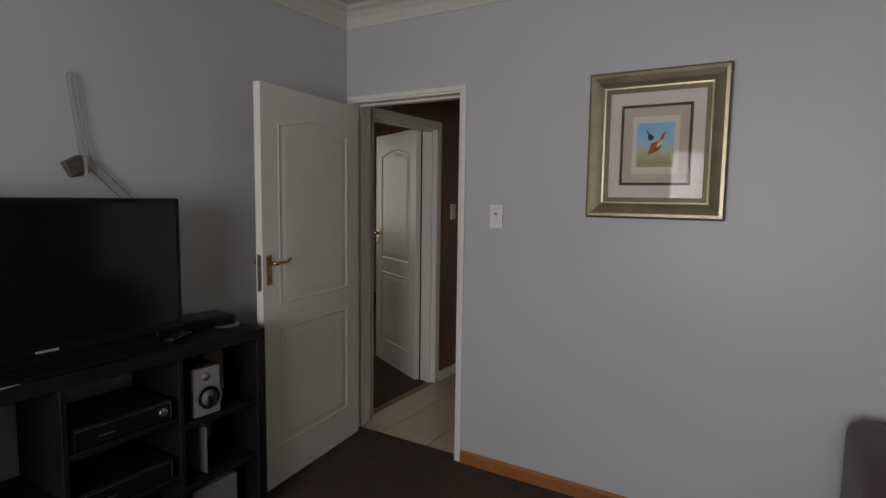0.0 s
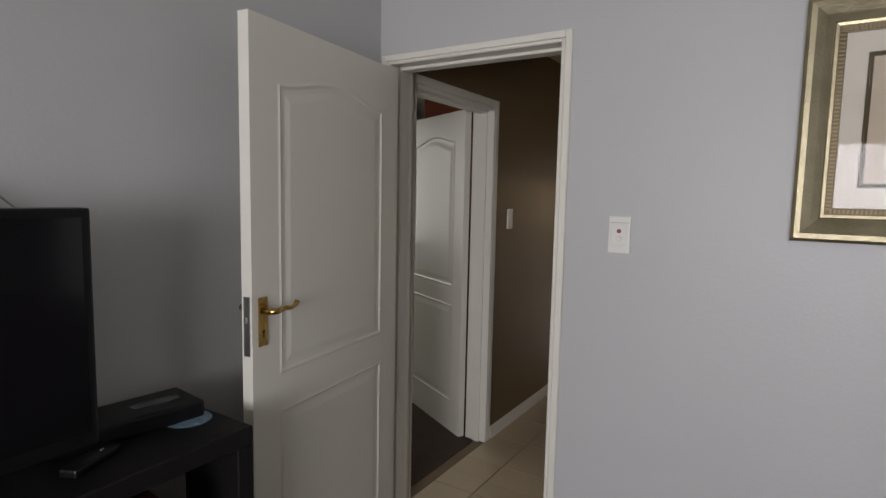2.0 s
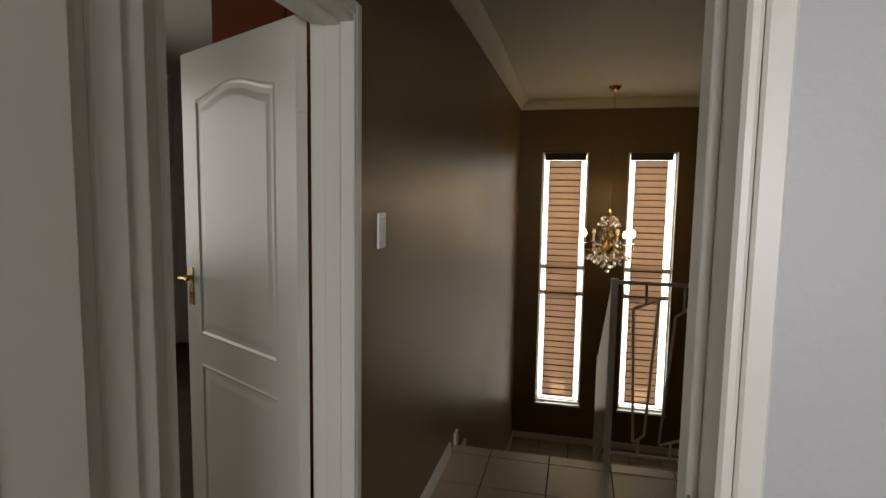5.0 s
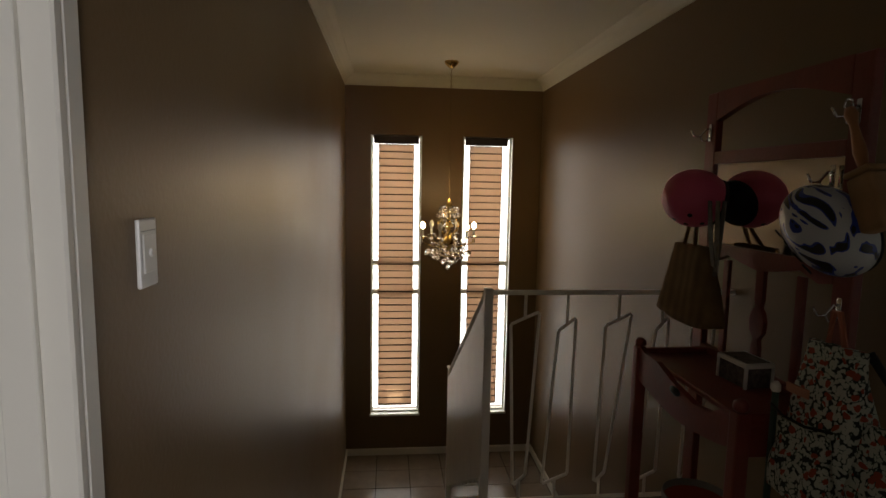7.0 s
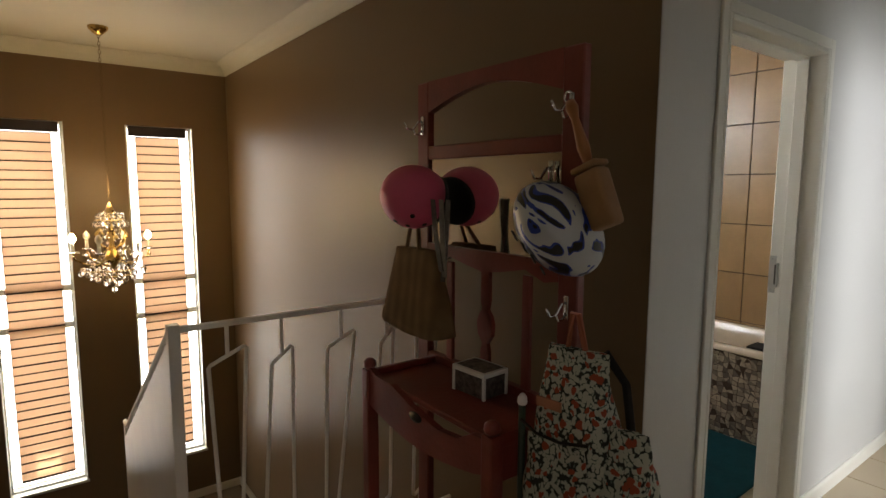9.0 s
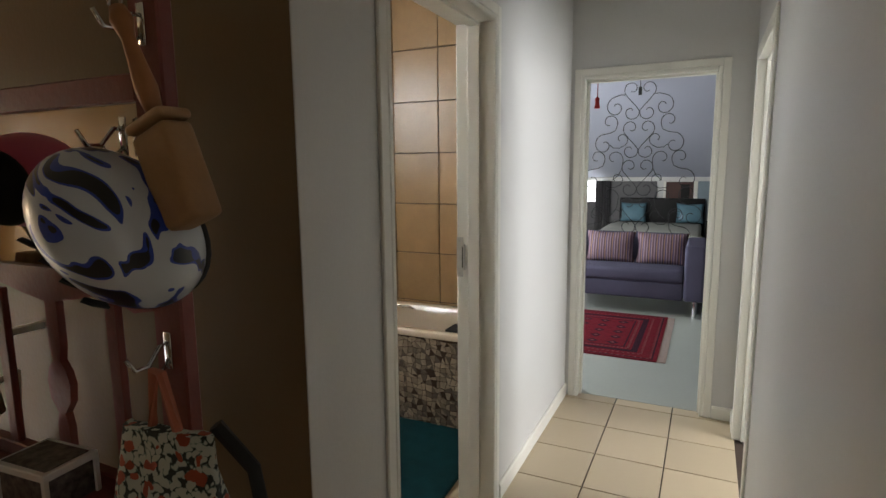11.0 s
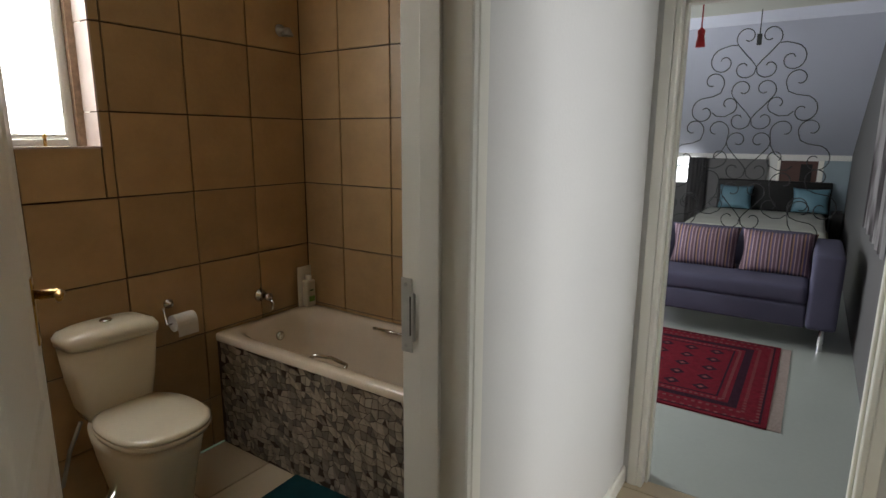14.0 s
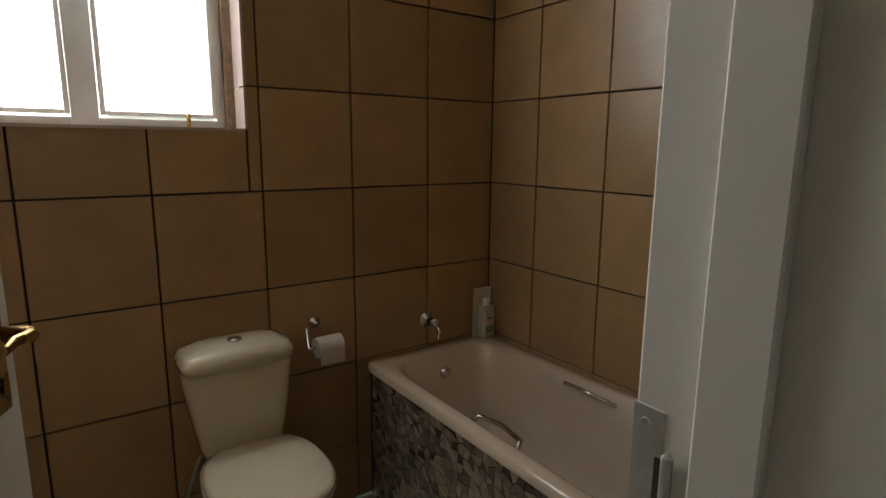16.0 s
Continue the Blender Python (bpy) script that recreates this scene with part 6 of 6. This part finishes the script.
def bed():
    t = thing("bed", Matrix.Translation((0, 0, 0)), "made bed with white cover and dark padded headboard", "bed")
    BLUEP = mat("teal_blue_satin", (0.10, 0.20, 0.25), 0.5, 0.8, 8, 0.2)
    part("headboard", box(10.28, 0.86, 0.2, 10.38, 2.20, 0.97, 0.02, 2), BLACKWOOD, t, "dark padded headboard", True)
    part("base", box(8.45, 0.95, 0.05, 10.28, 2.25, 0.36, 0.02), BLACKWOOD, t)
    part("mattress", box(8.42, 0.90, 0.30, 10.26, 2.30, 0.57, 0.06, 3), mat("cream_bedcover", (0.42, 0.42, 0.36), 0.9, 0.85, 3, 0.6, 60), t, "cream bedcover", True)
    part("cover_fold", box(8.40, 0.87, 0.12, 9.2, 2.33, 0.50, 0.05, 3), mat("olive_bedcover", (0.20, 0.20, 0.12), 0.9, 0.8, 3, 0.6, 60), t, "olive folded throw", True)
    for y in (1.08, 1.95):
        cushion(Matrix.Translation((10.12, y, 0.74)) @ Matrix.Rotation(radians(18), 4, "Y"), 0.40, 0.32, BLUEP, "teal blue satin cushion on the bed")


bed()
# dark built-in panels, window and far doorway in the knee wall
pn = thing("wardrobe", Matrix.Translation((10.36, 0, 0)), "dark grey-brown fitted panels behind the bed", "wardrobe")
part("panel", box(0.0, 1.62, 0.0, 0.03, 2.50, 1.25, 0.003), DARKGREY, pn)
part("panel", box(0.005, 2.52, 0.0, 0.03, 3.40, 0.89, 0.003), DARKGREY, pn)
part("panel", box(0.005, 2.80, 0.895, 0.03, 3.40, 1.25, 0.003), DARKGREY, pn)
wd = thing("low_cupboard", Matrix.Translation((10.34, 1.25, 0)), "red-brown low wooden door panel between white posts", "cupboard")
part("panel", box(0.0, -0.20, 0.0, 0.03, 0.22, 1.24, 0.003), mat("dark_red_brown_door", (0.055, 0.018, 0.011), 0.5), wd, "red-brown panel")
part("post", box(-0.01, -0.26, 0.0, 0.035, -0.205, 1.25, 0.003), WHITE, wd, "white post")
part("post", box(-0.01, 0.225, 0.0, 0.035, 0.26, 1.25, 0.003), WHITE, wd, "white post")
part("inner_panel", box(-0.008, -0.14, 0.1, -0.0005, -0.01, 1.2, 0.003), BLACKWOOD, wd)
part("side_panel", box(0.0, -0.55, 0.0, 0.03, -0.265, 1.25, 0.003), mat("blue_grey_panel_paint", (0.20, 0.25, 0.28), 0.6), wd, "blue-grey panel")
fw = tagged(part("window_bedroom", box(10.37, 2.53, 0.895, 10.385, 2.79, 1.25), emit("far_daylight_pane", (0.95, 0.98, 1.0), 1.6)), "small bright window beyond the bed", "window", "", "structure")
ct = thing("curtain", Matrix.Translation((10.30, 2.50, 0)), "dark curtain beside the small window", "curtain")
cb = bmesh.new()
rows = [[cb.verts.new((0.012 * math.sin(i * 1.3) + o, -0.12 + 0.24 * i / 24, z)) for i in range(25)] for o, z in ((0, 0.05), (0, 1.26))]
for i in range(24):
    cb.faces.new((rows[0][i], rows[0][i + 1], rows[1][i + 1], rows[1][i]))
bmesh.ops.solidify(cb, geom=cb.faces[:], thickness=0.006)
part("cloth", cb, DARKGREY, ct, "", True)
# long grey and white curtain on the side wall
st_ = bpy.data.materials.new("grey_white_streaked_cloth")
st_.use_nodes = True
n, lk = st_.node_tree.nodes, st_.node_tree.links.new
tc, mp, no, rp = n.new("ShaderNodeTexCoord"), n.new("ShaderNodeMapping"), n.new("ShaderNodeTexNoise"), n.new("ShaderNodeValToRGB")
mp.inputs["Scale"].default_value = (9, 9, 1.5)
no.inputs["Scale"].default_value, no.inputs["Detail"].default_value = 0.9, 4
e = rp.color_ramp.elements
e[0].position, e[0].color = 0.42, (0.09, 0.075, 0.08, 1)
e[1].position, e[1].color = 0.56, (0.45, 0.42, 0.43, 1)
lk(tc.outputs["Object"], mp.inputs[0]); lk(mp.outputs[0], no.inputs[0]); lk(no.outputs[0], rp.inputs[0]); lk(rp.outputs[0], n["Principled BSDF"].inputs["Base Color"])
n["Principled BSDF"].inputs["Roughness"].default_value = 0.9
wh = thing("wall_hanging", Matrix.Translation((5.72, 0.708, 0.90)), "long grey and white streaked cloth hanging on the side wall", "wall hanging")
cb = bmesh.new()
NX = 60
rows = [[cb.verts.new((-0.62 + 1.5 * i / NX, 0.02 + 0.014 * math.sin(i * 0.9), z + 0.01 * math.sin(i * 0.4))) for i in range(NX + 1)] for z in (0, 1.55)]
for i in range(NX):
    cb.faces.new((rows[0][i], rows[0][i + 1], rows[1][i + 1], rows[1][i]))
bmesh.ops.solidify(cb, geom=cb.faces[:], thickness=0.005)
part("cloth", cb, st_, wh, "", True)
part("rail", tube([(-0.66, 0.02, 1.57), (0.92, 0.02, 1.57)], 0.012, 8), IRON, wh)
rd = thing("red_tassel", Matrix.Translation((XP + 0.132, 1.50, 1.93)), "small red tassel hanging inside the bedroom doorway", "tassel")
rr_ = mat("red_thread", (0.35, 0.01, 0.015), 0.8)
part("cord", tube([(0, 0, 0), (0, 0, 0.12), (0.0, 0.11, 0.15)], 0.003, 5), rr_, rd)
part("tassel_head", lathe([(0.004, 0.0), (0.014, -0.01), (0.012, -0.03), (0.018, -0.07)], 12), rr_, rd, "", True)
bt = thing("bedside_table", Matrix.Translation((10.1, 0.66 + 0.12, 0.0)), "small dark bedside table with white cloth", "bedside table")
part("body", box(-0.15, -0.06, 0, 0.15, 0.06, 0.62, 0.004), BLACKWOOD, bt)

# ---- study, seen over its door ----
cup = thing("tall_cupboard", Matrix.Translation((XL - 0.14, 1.53, 0)), "red-brown wooden wardrobe up to the ceiling behind the open door", "cupboard")
part("body", box(-0.69, 0.02, 0.0, 0.0, 0.60, 2.59, 0.004), CUPBOARD, cup, "red-brown wardrobe body")
for a, b in ((-0.685, -0.348), (-0.342, -0.005)):
    part("door", box(a, 0.0, 0.10, b, 0.019, 2.02, 0.004), CUPBOARD, cup)
    part("upper_door", box(a, 0.0, 2.03, b, 0.019, 2.56, 0.004), CUPBOARD, cup)


# ---- tiles ----
def vary(m, lo=0.88, hi=1.10):
    nt = m.node_tree
    tc = next(k for k in nt.nodes if k.bl_idname == "ShaderNodeTexCoord")
    ad = nt.nodes.new("ShaderNodeVectorMath")
    ad.operation = "MULTIPLY_ADD"
    ad.inputs[1].default_value = (3.7, 3.1, 2.9)
    for k in [k for k in nt.nodes if k.bl_idname == "ShaderNodeTexNoise"]:
        nt.links.new(ad.outputs[0], k.inputs[0])
    nt.links.new(tc.outputs["Object"], ad.inputs[2])
    gloss = nt.nodes["Principled BSDF"].inputs["Roughness"].links[0].from_node
    low, high = gloss.inputs["To Min"].default_value, gloss.inputs["To Max"].default_value
    gloss.inputs["To Min"].default_value, gloss.inputs["To Max"].default_value = low * 0.7 + high * 0.3, low * 0.3 + high * 0.7
    oi, mr, hs = nt.nodes.new("ShaderNodeObjectInfo"), nt.nodes.new("ShaderNodeMapRange"), nt.nodes.new("ShaderNodeHueSaturation")
    mr.inputs["To Min"].default_value, mr.inputs["To Max"].default_value = lo, hi
    s = nt.nodes["Principled BSDF"].inputs["Base Color"].links[0].from_socket
    nt.links.new(oi.outputs["Location"], ad.inputs[0]); nt.links.new(oi.outputs["Random"], mr.inputs[0]); nt.links.new(mr.outputs[0], hs.inputs["Value"]); nt.links.new(s, hs.inputs["Color"])
    nt.links.new(hs.outputs[0], nt.nodes["Principled BSDF"].inputs["Base Color"])


for m in (TILE, WALLTILE, DARKTILE):
    vary(m, 0.95, 1.05) if m == TILE else vary(m)
TILES = {}


def tile(sx, sy, m, thick=0.010):
    """A tile's shared mesh, its lower corner at the origin, face up."""
    key = (round(sx, 3), round(sy, 3), m.name)
    if key not in TILES:
        TILES[key] = mesh_of("tile", box(0, 0, 0, sx, sy, thick, 0.0016), m)
    return TILES[key]


def floor_tiles(parent, m, x0, x1, y0, y1, ox, oy, z, s=0.338, gap=0.0065):
    i0, i1 = math.floor((x0 - ox) / s), math.ceil((x1 - ox) / s)
    k0, k1 = math.floor((y0 - oy) / s), math.ceil((y1 - oy) / s)
    for i in range(i0, i1):
        for k in range(k0, k1):
            a, b = max(x0, ox + i * s), min(x1, ox + (i + 1) * s - gap)
            c, d = max(y0, oy + k * s), min(y1, oy + (k + 1) * s - gap)
            if b - a > 0.012 and d - c > 0.012:
                ob = new("tile", tile(b - a, d - c, m))
                ob.parent = parent
                ob.matrix_basis = Matrix.Translation((a, c, z))


fh = bpy.data.objects["floor_hall"]
floor_tiles(fh, TILE, XL, 0.748, 0.062, YS, -0.20, 0.155, -0.011)
floor_tiles(fh, TILE, XL, XR, YS, YST - 0.003, -0.20, 0.155 + 0.0, -0.011)
floor_tiles(fh, TILE, XR, XP + 0.06, YS, YB, -0.20 + 0.296, 0.635, -0.011, 0.338)
fb = bpy.data.objects["floor_bath"]
floor_tiles(fb, TILE, XR + 0.12, 3.06, YB, YT, 3.055 - 0.338 * 6, YT - 0.338 * 6, -0.011)
fl_ = bpy.data.objects["floor_landing"]
floor_tiles(fl_, DARKTILE, XL, XR, 4.66, YE, -0.1, YE - 0.338 * 5, ZL - 0.011)


def wall_tiles(parent, axis, at, us, vs, holes=()):
    """Tiles on a wall between the joint lines us and vs; axis is the wall's normal, at its face."""
    gap = 0.006
    for a, b in zip(us, us[1:]):
        for c, d in zip(vs, vs[1:]):
            pieces = [(a, b, c, d)]
            for h0, h1, h2, h3 in holes:
                nxt = []
                for p in pieces:
                    if p[1] <= h0 or p[0] >= h1 or p[3] <= h2 or p[2] >= h3:
                        nxt.append(p)
                        continue
                    if p[0] < h0: nxt.append((p[0], h0, p[2], p[3]))
                    if p[1] > h1: nxt.append((h1, p[1], p[2], p[3]))
                    if p[2] < h2: nxt.append((max(p[0], h0), min(p[1], h1), p[2], h2))
                    if p[3] > h3: nxt.append((max(p[0], h0), min(p[1], h1), h3, p[3]))
                pieces = nxt
            for p in pieces:
                w, hgt = p[1] - p[0] - gap, p[3] - p[2] - gap
                if w < 0.008 or hgt < 0.008:
                    continue
                ob = new("tile", tile(w, hgt, WALLTILE))
                ob.parent = parent
                if axis == "y":
                    ob.matrix_basis = Matrix(((1, 0, 0, p[0] + gap / 2), (0, 0, -1, at + 0.010), (0, 1, 0, p[2] + gap / 2), (0, 0, 0, 1)))
                else:
                    ob.matrix_basis = Matrix(((0, 0, -1, at + 0.010), (-1, 0, 0, p[1] - gap / 2), (0, 1, 0, p[2] + gap / 2), (0, 0, 0, 1)))


ZS = [0.0, 0.25, 0.587, 0.923, 1.26, 1.597, 1.93, 2.265, 2.6]
wall_tiles(wall_bn, "y", YT, [1.40, 1.67, 2.0, 2.33, 2.663, 2.992, 3.325, XT], ZS, [WB])
wall_tiles(bpy.data.objects["wall_bath_bed"], "x", XT, [YB + 0.12, 1.80, 2.12, 2.455, 2.79, 3.12, YT], ZS)
